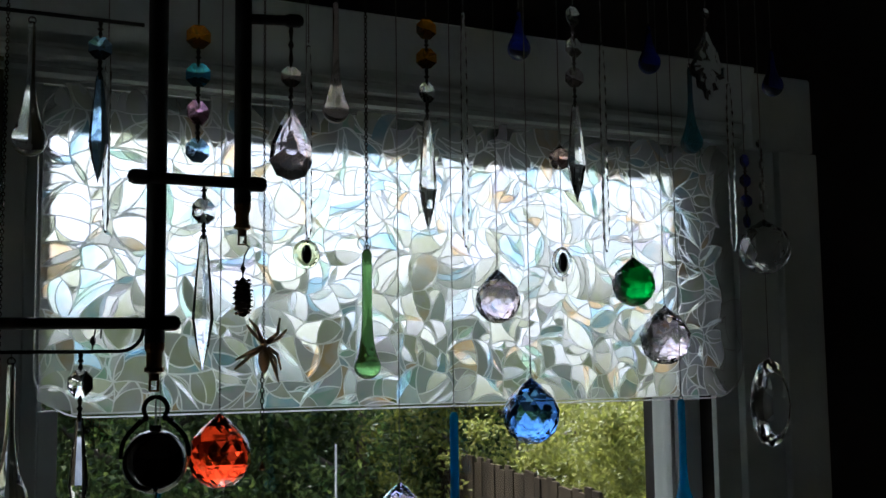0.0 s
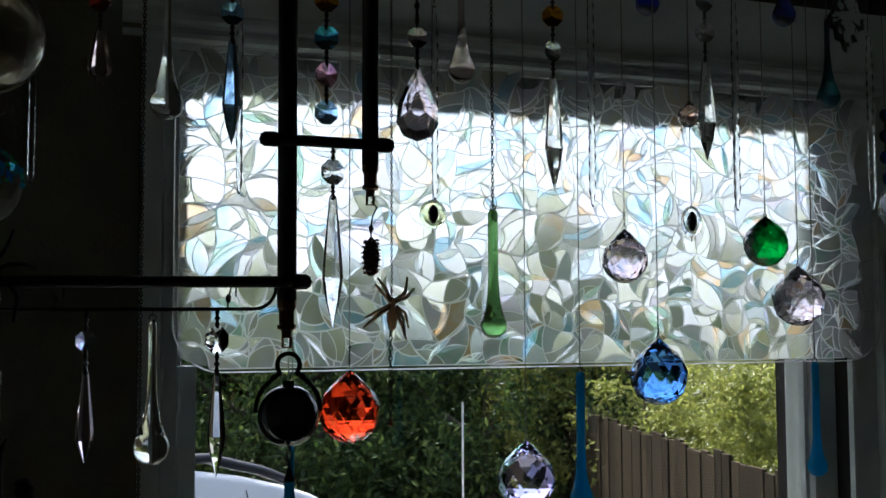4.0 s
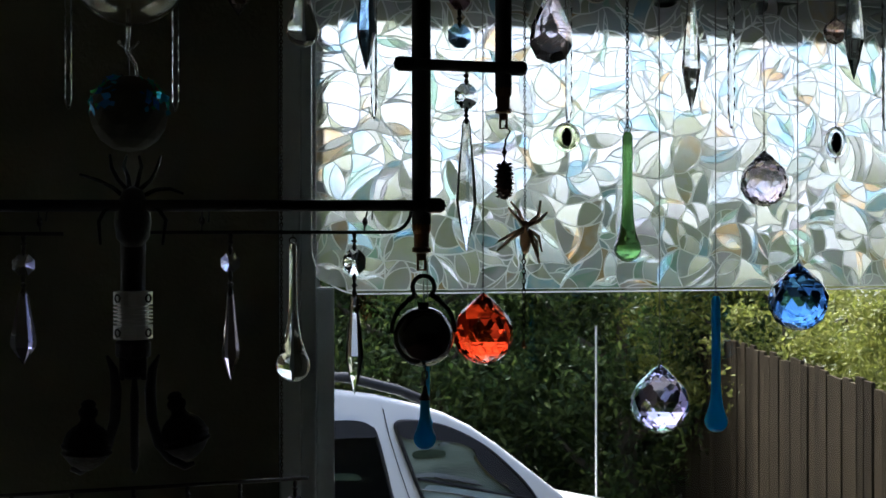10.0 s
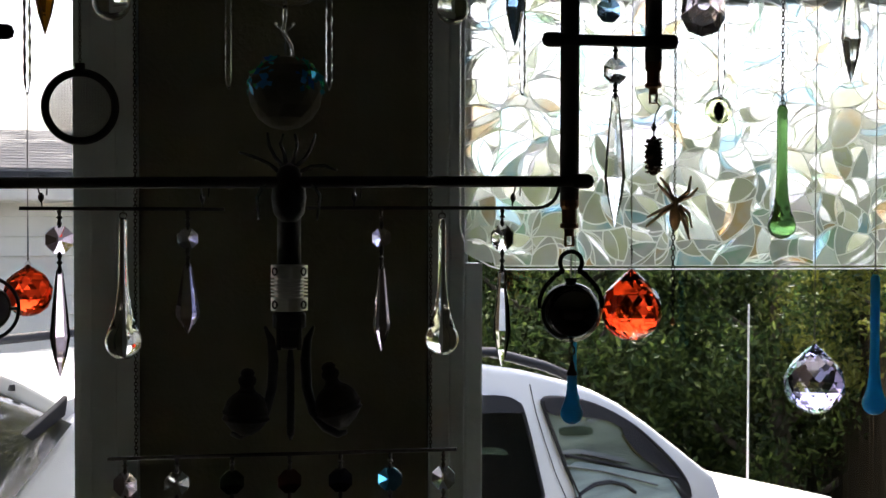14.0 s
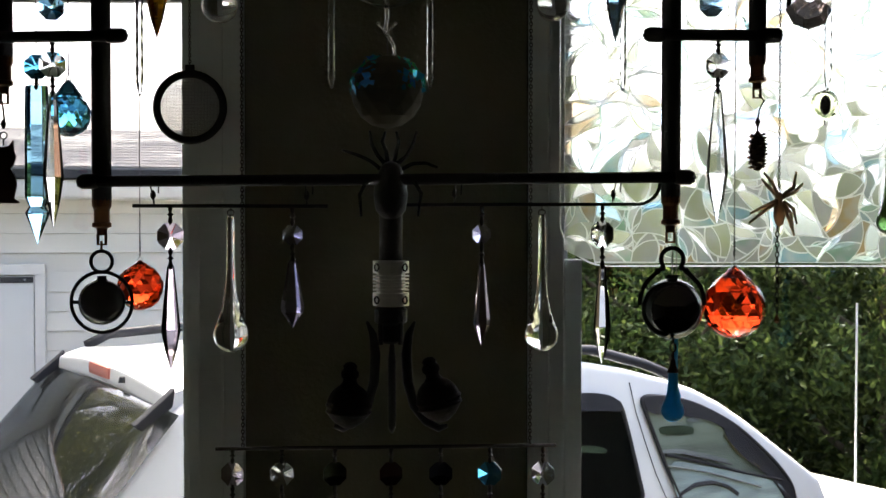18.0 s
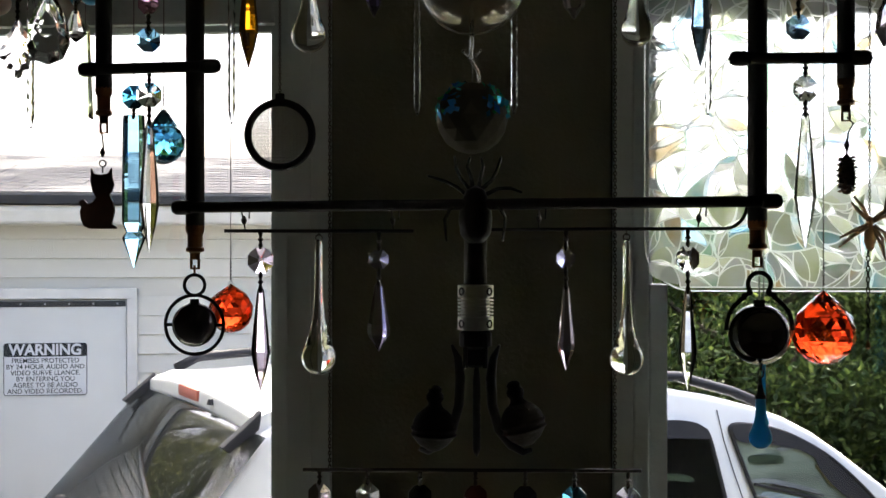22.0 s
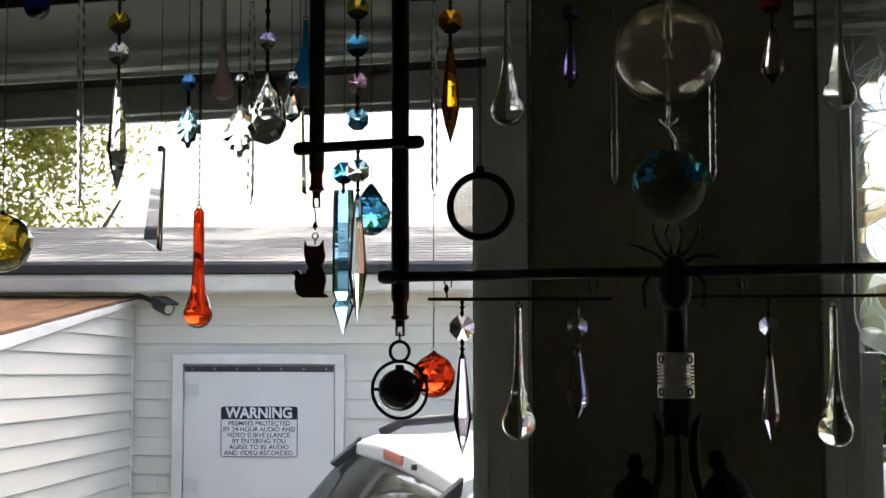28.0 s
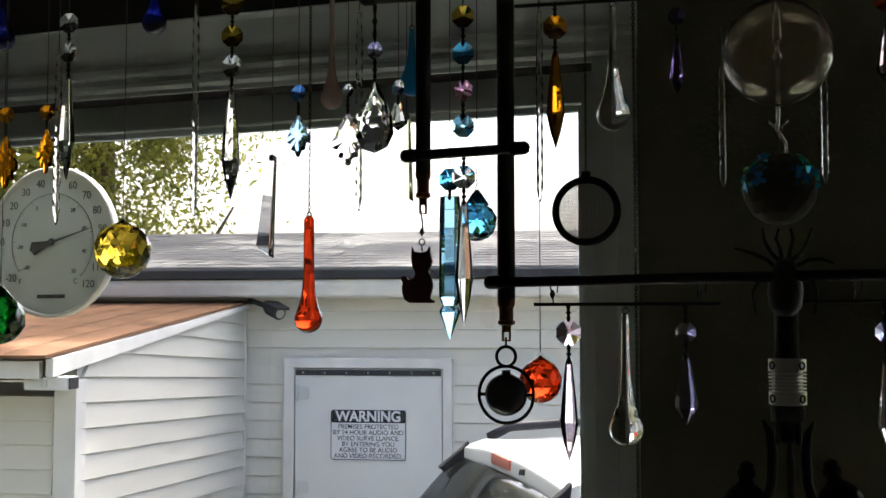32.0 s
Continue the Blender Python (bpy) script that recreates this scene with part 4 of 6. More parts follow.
# ---- shapes of glass ----
def stagger(profile, seg, turn=0.0, squash=1.0, bm=None, at=(0, 0, 0), axis="Z"):
    """Like lathe, but every other ring is turned by half a step and the bands are triangles, as on cut crystal."""
    bm = bm or bmesh.new()
    at = Vector(at)
    rings = []
    for i, (r, h) in enumerate(profile):
        ring = []
        for k in range(1 if r < 1e-6 else seg):
            a = turn + 2 * math.pi * (k + (i % 2) / 2) / seg
            p = (r * math.cos(a), r * math.sin(a) * squash, h) if axis == "Z" else (r * math.cos(a), h, r * math.sin(a))
            ring.append(bm.verts.new(at + Vector(p)))
        rings.append(ring)
    for i, (a, b) in enumerate(zip(rings, rings[1:])):
        for k in range(seg):
            if len(a) == 1:
                bm.faces.new((a[0], b[k], b[(k + 1) % seg]))
            elif len(b) == 1:
                bm.faces.new((a[k], a[(k + 1) % seg], b[0]))
            else:
                s = 0 if i % 2 == 0 else 1
                bm.faces.new((a[k], a[(k + 1) % seg], b[(k + s) % seg]))
                bm.faces.new((a[(k + 1) % seg], b[(k + 1 + s) % seg], b[(k + s) % seg]))
    for ring in (rings[0], rings[-1]):
        if len(ring) > 2:
            bm.faces.new(ring)
    bmesh.ops.recalc_face_normals(bm, faces=bm.faces[:])
    return bm


def cut_ball(r, top):
    """A faceted ball that is drawn up to a point; top is the point's height over the centre."""
    prof = [(0, top), (r * .25, top * .86), (r * .66, r * .75)]
    prof += [(r * math.cos(radians(a)), r * math.sin(radians(a))) for a in (33, 10, -14, -38, -62)] + [(r * .18, -r * .985)]
    return stagger(prof, 11, .3)


def octagon(r):
    r *= 1.1
    return lathe([(r * .14, -r * .33), (r, -r * .06), (r, r * .06), (r * .14, r * .33)], 8, "Y", turn=radians(22.5))


def icicle(length, r, sides=8):
    return lathe([(r * .26, 0), (r * .36, -length * .02), (r * .80, -length * .40), (r, -length * .62), (r * .62, -length * .80), (0, -length)], sides, turn=.39, squash=.72)


def dagger(length, r, sides=8):
    return lathe([(r * .28, 0), (r * .36, -length * .03), (r, -length * .68), (r * .93, -length * .75), (0, -length)], sides, turn=.39, squash=.62)


def smooth_tear(length, r, stem):
    """A drop on a long drawn stem."""
    prof = [(stem * .6, 0), (stem, -.003)]
    n, zc, lean = 14, length - r, radians(25)
    wide, run = r * math.cos(lean), length - r - r * math.sin(lean) - .003
    power = max(2.0, math.tan(lean) * run / max(wide - stem, 1e-4))
    for k in range(1, n):
        q = 1 - (1 - k / n) ** 1.8
        prof.append((stem + (wide - stem) * q ** power, -.003 - run * q))
    for k in range(11):
        a = lean - (lean + math.pi / 2) * k / 10
        prof.append((r * math.cos(a) if k < 10 else 0, -zc + r * math.sin(a)))
    return lathe(prof, 24)


def flat_cut(points, thick):
    """A flat faceted pendant from an outline of (x, z) round its centre."""
    bm = bmesh.new()
    rings = []
    for s, y in ((.34, -thick), (.72, -thick * .72), (1, -thick * .08), (1, thick * .08), (.72, thick * .72), (.34, thick)):
        rings.append([bm.verts.new((x * s, y, z * s)) for x, z in points])
    n = len(points)
    for i, (a, b) in enumerate(zip(rings, rings[1:])):
        for k in range(n):
            k2 = (k + 1) % n
            if i == 2:
                bm.faces.new((a[k], a[k2], b[k2], b[k]))
            elif (k + i) % 2:
                bm.faces.new((a[k], a[k2], b[k])), bm.faces.new((a[k2], b[k2], b[k]))
            else:
                bm.faces.new((a[k], a[k2], b[k2])), bm.faces.new((a[k], b[k2], b[k]))
    bm.faces.new(rings[0]), bm.faces.new(rings[-1])
    bmesh.ops.recalc_face_normals(bm, faces=bm.faces[:])
    return bm


def pear_outline(w, h, n=12):
    out = []
    for k in range(n):
        a = math.tau * k / n
        z = math.cos(a)
        out.append((w * math.sin(a) * abs(math.sin(a / 2)) ** 1.3 / .73, h / 2 * z))
    return out


def leaf_outline(w, h):
    pts = [(0, .5), (.16, .42), (.34, .30), (.62, .20), (.74, .06), (1.0, -.04), (.98, -.16), (.66, -.20), (.60, -.33), (.30, -.36), (.18, -.47), (0, -.5)]
    return [(x * w, z * h) for x, z in pts] + [(-x * w, z * h) for x, z in pts[-2:0:-1]]


def twisted(length, r, turns):
    bm = bmesh.new()
    n, rings = int(length / .0022), []
    for i in range(n + 1):
        s = i / n
        rr = r * (.55 + .45 * min(1, s * 6)) * (1 if s < .93 else max(.25, 1 - (s - .93) * 10))
        rings.append([bm.verts.new((rr * (1 + .09 * math.cos(3 * b)) * math.cos(b + turns * math.tau * s), rr * (1 + .09 * math.cos(3 * b)) * math.sin(b + turns * math.tau * s), -length * s))
                      for b in [math.tau * k / 10 for k in range(10)]])
    for a, b in zip(rings, rings[1:]):
        for k in range(10):
            bm.faces.new((a[k], a[(k + 1) % 10], b[(k + 1) % 10], b[k]))
    bm.faces.new(rings[0]), bm.faces.new(rings[-1])
    bmesh.ops.recalc_face_normals(bm, faces=bm.faces[:])
    return bm


def add_chain(bm, x, y, z0, z1, link=.0036, wire=.0004):
    n = max(1, int(abs(z0 - z1) / (link * .78)))
    for i in range(n):
        zc = z0 + (z1 - z0) * (i + .5) / n
        loop = []
        for k in range(8):
            a = math.tau * k / 8
            c, s = math.cos(a) * link * .30, math.sin(a) * link * .5
            loop.append((x + c, y, zc + s) if i % 2 else (x, y + c, zc + s))
        add_tube(bm, loop, wire, 4, True)
    return bm


def wiggle_wire(bm, x, y, z0, z1, r=.00042):
    return add_tube(bm, [(x, y, z0), (x, y, z1)], r, 5)


def bow_pin(bm, x, y, z0, z1):
    """The dark wire pin between two beads: two loops and a knot."""
    zm = (z0 + z1) / 2
    add_lathe(bm, [(.0006, z0 - zm), (.0016, (z0 - zm) * .6), (.0009, (z0 - zm) * .2), (.0021, 0), (.0009, (z1 - zm) * .2), (.0016, (z1 - zm) * .6), (.0006, z1 - zm)], 7, at=(x, y, zm))
    return bm




def hang(name, label, category, x, y, zs, ws, beads=(), bead_r=None, drop=None, shape="icicle", top=None, by="thread", group="hanging crystals", smooth=False, cap=True):
    """A pendant. zs: where it hangs from (top overrides it), the beads' middles, then the drop's top and bottom; ws: bead radius, drop half-width."""
    zs, ws = list(zs), list(ws)
    r_drop = ws[-1]
    rb = bead_r or (ws[0] if len(ws) > 1 else r_drop)
    nb = len(beads)
    first = zs.pop(0)
    ztop = first if top is None else top
    bz, zd = zs[:nb], zs[nb:]
    ob = root(name, (x, y, ztop), label, category, group)
    z_first = bz[0] + rb if nb else zd[0]
    wire = bmesh.new()
    if by == "chain":
        add_chain(wire, 0, 0, 0, z_first - ztop)
        part("chain", wire, M_WIRE, ob, "dark fine chain")
    elif by == "thread":
        wiggle_wire(wire, 0, 0, 0, z_first - ztop + .002)
        if not nb and ztop - z_first > .06:
            for k in range(5):
                add_lathe(wire, [(.0003, .0012), (.0009, 0), (.0003, -.0012)], 5, at=(0, 0, z_first - ztop + .004 + .003 * k))
        part("thread", wire, M_THREAD, ob, "thin dark thread")
    else:
        bow_pin(wire, 0, 0, .001, z_first - ztop - .001)
        part("pin", wire, M_WIRE, ob, "dark wire hook")
    for k, mat in enumerate(beads):
        b = part("bead", octagon(rb), mat, ob, at=(0, 0, bz[k] - ztop))
        b.rotation_euler = (0, 0, radians((k * 37 + x * 4000) % 50 - 25))
        nxt = bz[k + 1] + rb if k + 1 < nb else (zd[0] if zd else None)
        if nxt is not None:
            part("pin", bow_pin(bmesh.new(), 0, 0, bz[k] - rb - ztop + .001, nxt - ztop - .003), M_WIRE, ob, "dark wire pin")
    if drop is not None:
        ln = zd[0] - zd[1]
        z0 = zd[0] - ztop
        at = (0, 0, z0)
        if shape == "icicle":
            bm = icicle(ln, r_drop)
        elif shape == "dagger":
            bm = dagger(ln, r_drop)
        elif shape == "spear":
            bm = lathe([(r_drop * .9, 0), (r_drop * .95, -ln * .1), (r_drop, -ln * .70), (r_drop * .66, -ln * .76), (r_drop * .98, -ln * .80), (0, -ln)], 6, turn=.2, squash=.6)
        elif shape == "tear":
            bm = smooth_tear(ln, r_drop, r_drop * .22)
        elif shape == "stick":
            bm = smooth_tear(ln, r_drop, r_drop * .38)
        elif shape == "ball":
            bm, at = cut_ball(r_drop, ln - r_drop), (0, 0, zd[1] + r_drop - ztop)
        elif shape == "pear":
            bm, at = flat_cut(pear_outline(r_drop, ln), r_drop * .17), (0, 0, z0 - ln / 2)
        elif shape == "almond":
            bm, at = flat_cut([(r_drop * math.sin(math.tau * q / 12), ln / 2 * math.cos(math.tau * q / 12) * (1 + .08 * math.cos(math.tau * q / 12))) for q in range(12)], r_drop * .46), (0, 0, z0 - ln / 2)
        elif shape == "leaf":
            bm, at = flat_cut(leaf_outline(r_drop, ln), r_drop * .11), (0, 0, z0 - ln / 2)
        elif shape == "twist":
            bm = twisted(ln, r_drop, ln / .034)
        d = part({"ball": "ball", "twist": "rod", "tear": "drop", "stick": "drop"}.get(shape, "prism"), bm, drop, ob, at=at, smooth=shape in ("tear", "stick", "twist"))
        if shape in ("icicle", "dagger", "ball", "pear", "leaf"):
            d.rotation_euler = (0, 0, radians((x * 7000 + ln * 3000) % 40 - 20) * (1 if shape in ("icicle", "ball") else .4))
        if shape == "ball" and cap:
            part("wire_loop", tube([(-.0022, 0, z0 - .0035), (-.0015, 0, z0 + .001), (0, 0, z0 + .0025), (.0015, 0, z0 + .001), (.0022, 0, z0 - .0035)], .0005, 5), M_SILVER, ob)
        if shape in ("tear", "stick"):
            part("wire_loop", tube(circle(.0022, 10, "Y", (0, 0, z0 + .001)), .0004, 4, True), M_WIRE, ob)
    return ob


# ---- the pipe mobile ----
MY = 0.70
mob = root("pipe_mobile", (0, MY, CEIL_Z), "black painted pipe mobile with brown brass fittings", "mobile")
MO = Vector(mob.location)


def rel(p):
    return Vector(p) - MO


def rod(name, a, b, r, knobs=(), label=""):
    a, b = rel(a), rel(b)
    ob = part(name, tube([a, b], r, 14), M_IRON, mob, label, smooth=True)
    d = (b - a).normalized()
    for end in knobs:
        p, s = (a, d) if end == 0 else (b, -d)
        cap = bmesh.new()
        add_lathe(cap, [(0, -.0015), (r * .9, 0), (r * 1.32, r * .6), (r * 1.36, r * 2.6), (r * 1.1, r * 3.4)], 12)
        k = part("knob", cap, M_IRON, ob, "rounded end cap", smooth=True)
        k.location, k.rotation_mode = p, "QUATERNION"
        k.rotation_quaternion = s.to_track_quat("Z", "Y")
    return ob


def upright(x, z_low, z_brass, r, z_top=CEIL_Z):
    rod("pipe", (x, MY, z_brass), (x, MY, z_top), r)
    f = lathe([(r * .95, .004), (r * 1.02, .001), (r * .98, -.002), (r * .80, -.004), (r * .80, (z_low - z_brass) * .45), (r * .98, (z_low - z_brass) * .47), (r * .98, (z_low - z_brass) * .56),
               (r * .55, (z_low - z_brass) * .60), (r * .50, (z_low - z_brass) * .76), (0, (z_low - z_brass) * .77)], 14, at=(x, 0, z_brass - CEIL_Z))
    fit = part("fitting", f, M_BRASS, mob, "brown brass end fitting", smooth=False)
    h = z_brass - z_low
    eye = tube([(x - r * .4, 0, z_low + h * .26 - CEIL_Z), (x - r * .4, 0, z_low + h * .02 - CEIL_Z), (x + r * .4, 0, z_low + h * .02 - CEIL_Z), (x + r * .4, 0, z_low + h * .26 - CEIL_Z)], r * .17, 6)
    part("eyelet", eye, M_BRASS, fit)


XL, XR, XLO, XRO = -0.2099, 0.1544, -0.2710, 0.2098
upright(XL, 2.3844, 2.4112, .0062)
upright(XR, 2.3860, 2.4140, .0062)
upright(XLO, 2.4738, 2.5020, .0055)
upright(XRO, 2.4790, 2.5039, .0055)
rod("crossbar", (-0.2225, 0.6925, 2.4247), (0.1675, 0.6925, 2.4281), .0036, (0, 1))
rod("crossbar", (-0.2844, 0.6925, 2.5149), (-0.1918, 0.6925, 2.5167), .0036, (0, 1))
rod("crossbar", (0.1358, 0.6925, 2.5184), (0.2228, 0.6925, 2.5182), .0036, (0, 1))
rod("crossbar", (0.2065, 0.7000, 2.6296), (0.2506, 0.7000, 2.6334), .0034, (1,))
rod("crossbar", (-0.3190, 0.7000, 2.6333), (-0.2699, 0.7000, 2.6309), .0034, (0,))
# thin wire rods with their hooks
rod("thin_rod", (0.0560, 0.7050, 2.6178), (0.1462, 0.7050, 2.6186), .0013)
rod("thin_rod", (-0.2042, 0.7050, 2.6191), (-0.0987, 0.7050, 2.6156), .0013)
rod("thin_rod", (-0.1915, 0.7050, 2.4097), (-0.0663, 0.7050, 2.4095), .0012)
xr0, xr1, zr = -0.0153, 0.1342, 2.4110
curl = [(xr0, .705, 2.4105), (xr1, .705, zr)] + [(xr1 + .0145 * math.sin(radians(a)), .705, zr + .0145 * (1 - math.cos(radians(a)))) for a in range(15, 91, 15)] + [(xr1 + .0148, .703, zr + .0185)]
part("thin_rod", tube([rel(p) for p in curl], .0012, 8), M_IRON, mob, "thin rod curled up at its end", smooth=True)
for px, pz0, pz1 in ((-0.1770, 2.4296, 2.4096), (-0.0787, 2.4289, 2.4095),
                     (0.0164, 2.4289, 2.4107), (0.1189, 2.4307, 2.4105)):
    hk = bmesh.new()
    add_tube(hk, [(px + .003, 0, pz0 - CEIL_Z - .012), (px + .0035, 0, pz0 - CEIL_Z - .004), (px + .0015, 0, pz0 - CEIL_Z + .0005), (px, -.004, pz0 - CEIL_Z), (px - .001, -.006, pz0 - CEIL_Z - .006), (px - .001, .003, pz1 - CEIL_Z + .006), (px - .001, .006, pz1 - CEIL_Z)], .00055, 5)
    add_lathe(hk, [(.0006, .003), (.0018, .001), (.0018, -.001), (.0006, -.003)], 7, at=(px - .001, .003, pz1 - CEIL_Z + .007))
    part("hook", hk, M_WIRE, mob, "dark ear-wire hook")

# middle stem with coupling and candle-bracket below
sx = -0.0255
stem = bmesh.new()
add_lathe(stem, [(.0065, 2.4291 - CEIL_Z), (.0074, 2.4035 - CEIL_Z), (.0074, 2.3742 - CEIL_Z)], 16, at=(sx, 0, 0))
part("stem", stem, M_IRON, mob, "black stem tube", True)
zc0, zc1 = 2.3750 - CEIL_Z, 2.3453 - CEIL_Z
coup_prof, hgt = [(.008, zc0), (.0116, zc0 - .0006)], zc0 - zc1
for k in range(6):
    zk = zc0 - hgt * (.28 + .075 * k)
    coup_prof += [(.0116, zk), (.0092, zk - .0002), (.0092, zk - .0012), (.0116, zk - .0014)]
coup_prof += [(.0116, zc1 + .0006), (.008, zc1)]
coupling = part("coupling", lathe(coup_prof, 28, at=(sx, 0, 0)), M_ALU, mob, "slotted aluminium coupling")
for ang in (38, 140):
    for z in (zc0 - hgt * .15, zc1 + hgt * .15):
        a = radians(-ang)
        set_screw = part("set_screw", lathe([(.0028, -.0004), (.0028, .0005), (.0018, .0006), (.0014, -.0002), (0, -.0002)], 12), M_IRON, coupling, "dark set screw")
        set_screw.location = (sx + .0114 * math.cos(a), .0114 * math.sin(a), z)
        set_screw.rotation_euler = (radians(90), 0, a + radians(90))
low = bmesh.new()
zb = zc1
add_lathe(low, [(.0085, zb), (.0105, zb - .002), (.0105, zb - .010), (.0075, zb - .012), (.0075, zb - .022), (.004, zb - .024)], 16, at=(sx, 0, 0))
for k in range(4):
    a = radians(45 + 90 * k)
    add_tube(low, [(sx + .009 * math.cos(a), .009 * math.sin(a), zb - .006), (sx + .009 * math.cos(a), .009 * math.sin(a), zb - .024)], .0016, 6)
part("bracket_hub", low, M_IRON, mob, "black bracket hub", False)
zt, zbot = 2.3357 - CEIL_Z, 2.2654 - CEIL_Z
hh = zt - zbot
for sgn in (-1, 1):
    pts = [(sx + sgn * .0155, 0, zt), (sx + sgn * .0115, 0, zt - hh * .12), (sx + sgn * .0100, 0, zt - hh * .3), (sx + sgn * .0108, 0, zt - hh * .55), (sx + sgn * .0150, 0, zt - hh * .78), (sx + sgn * .0225, 0, zt - hh * .92), (sx + sgn * .031, 0, zt - hh * .985), (sx + sgn * .0365, 0, zt - hh * .96)]
    part("curved_arm", tube(pts, [.0009, .0026, .0034, .0033, .0030, .0027, .0024, .0014], 8), M_IRON, mob, "curved black arm", True)
    bell = root("pot_bell", (-.0525 if sgn < 0 else .0050, MY, 2.2815 if sgn < 0 else 2.2855), "round black iron bell on the mobile's arm", "bell", "iron bells")
    bell.rotation_euler = (0, radians(2 if sgn < 0 else -14), 0)
    rb = .0142
    dome = [(rb * math.cos(radians(a)), rb * math.sin(radians(a))) for a in (66, 52, 38, 24, 10, 4)]
    bands = [(rb * 1.06, .0007), (rb * 1.06, -.0005), (rb, -.0012), (rb * .985, -.0030), (rb * 1.045, -.0036), (rb * 1.045, -.0046), (rb * .96, -.0052)]
    bowl = [(rb * math.cos(radians(a)), rb * math.sin(radians(a))) for a in (-32, -48, -64)]
    part("shell", lathe([(0, rb * 1.0), (.004, rb * .98)] + dome + bands + bowl + [(rb * .26, -rb * 1.02), (0, -rb * 1.05)], 24), M_RUSTIRON, bell, smooth=True)
    part("finial", lathe([(.0066, rb * .86), (.0046, rb * 1.04), (.0042, rb * 1.18), (.0056, rb * 1.32), (.0057, rb * 1.50), (.0040, rb * 1.66), (.0046, rb * 1.78), (.0030, rb * 1.92), (0, rb * 1.98)], 12), M_RUSTIRON, bell, smooth=True)
tw = twisted(2.3211 - 2.2634, .0026, 5)
part("twisted_bar", tw, M_IRON, mob, "twisted black bar", True, at=(sx + .0007, 0, 2.3211 - CEIL_Z))

# lower bar on two bead chains
bar = root("crystal_curtain_bar", (sx, .74, CEIL_Z), "thin dark bar on two fine chains, hung with bead strands", "hanging bar")
bx0, bx1, bz = -0.1456, 0.0860, 2.2466
part("bar", tube([(bx0 - sx, 0, bz - CEIL_Z - .0012), (bx1 - sx, 0, bz - CEIL_Z + .0008)], .0013, 8), M_WIRE, bar, "thin dark metal bar", True)
for x in (-0.1271, 0.0680):
    part("chain", add_chain(bmesh.new(), x - sx, 0, 0, bz - CEIL_Z, .0030, .0004), M_WIRE, bar, "fine dark bead chain")
for px, mat in ((-0.1342, G_SMOKE), (-0.1008, G_CLEAR), (-0.0648, G_MOSS), (-0.0267, G_GARNET), (0.0072, G_INK), (0.0407, G_TEAL), (0.0769, G_AB)):
    hang("bead_strand", "strand of faceted glass octagon beads", "bead strand", px, .74, (bz - .001, bz - .0185, bz - .0445, bz - .0705), (.0078,), (mat, mat, mat), by="pin", group="bead strands")

# black spider that sits on the main bar
sp = root("spider_ornament", (sx, MY - .004, 2.4328), "glossy black rubber spider clinging to the main bar", "spider ornament")
part("body", lathe([(0, .006), (.006, .003), (.0095, -.006), (.0110, -.016), (.0095, -.026), (.005, -.031), (0, -.032)], 16), M_IRON, sp, smooth=True)
for pts in ([(-.004, .004, .004), (-.009, .004, .010), (-.0125, .003, .017), (-.0135, .002, .025)], [(-.002, .004, .005), (-.003, .004, .012), (-.0055, .004, .018), (-.0035, .003, .0245)],
            [(.002, .004, .005), (.0035, .004, .012), (.0050, .004, .018), (.0035, .003, .0245)], [(.004, .004, .004), (.010, .004, .009), (.0135, .004, .015), (.0165, .003, .0245)],
            [(-.006, .003, .0), (-.012, .003, .005), (-.020, .003, .009), (-.031, .002, .0125)], [(.006, .003, .0), (.014, .003, .004), (.022, .003, .0045), (.030, .002, .0015)],
            [(-.009, -.004, -.006), (-.016, -.006, -.009), (-.0195, -.006, -.016), (-.0185, -.006, -.030)], [(.009, -.004, -.006), (.015, -.006, -.008), (.0195, -.006, -.015), (.0175, -.006, -.030)]):
    part("leg", tube(pts, [.0015, .0013, .0012, .0008], 7), M_GLOSS, sp, smooth=True)

# glass globe, its hook and the rainbow ball over the spider
gx, gz, gr = -0.0280, 2.5712, .0345
globe = root("glass_globe", (gx, .70, gz), "clear hollow glass globe with a glass hook", "glass globe")
gp = [(gr * math.cos(radians(a)) * 1.02, gr * math.sin(radians(a))) for a in range(-84, 79, 9)]
shell = add_lathe(bmesh.new(), [(0, -gr)] + gp + [(.0050, gr * 1.03), (.0050, CEIL_Z - gz), (.0042, CEIL_Z - gz)] + [(.0042, gr * .99)] + [(x * .965, z * .965) for x, z in gp[::-1]] + [(0, -gr * .965)], 36)
part("shell", shell, G_DUSTGLOW, globe, "thin dusty clear glass with a warm glow tinted in", True)
part("inner_tube", lathe([(.0032, gr * .97), (.0030, gr * .35), (.0034, gr * .33), (.0034, gr * .26), (.0014, gr * .22), (.0012, gr * .02), (.0030, -.0015), (.0030, -.0045), (.0010, -.0065), (.0009, -gr * .55), (.0016, -gr * .93)], 12), G_CLEAR, globe, "thin inner glass tube with a bead", smooth=True)
part("glass_hook", tube([(0, 0, -gr), (0, 0, -gr - .006), (-.001, 0, -gr - .016), (.004, 0, -gr - .024), (.005, 0, -gr - .030), (0, 0, -gr - .034), (-.005, 0, -gr - .030)], [.0016, .0014, .0013, .0012, .0011, .001, .0007], 8), G_CLEAR, globe, smooth=True)
part("glass_barb", tube([(-.006, 0, -gr - .010), (-.002, 0, -gr - .014), (0, 0, -gr - .018), (.002, 0, -gr - .014), (.006, 0, -gr - .010)], .0010, 6), G_CLEAR, globe, smooth=True)
rx, rz = -0.0278, 2.4827
rball = root("rainbow_ball", (rx, .70, rz + .022), "dark iridescent faceted glass ball on a glass hook", "glass ball")
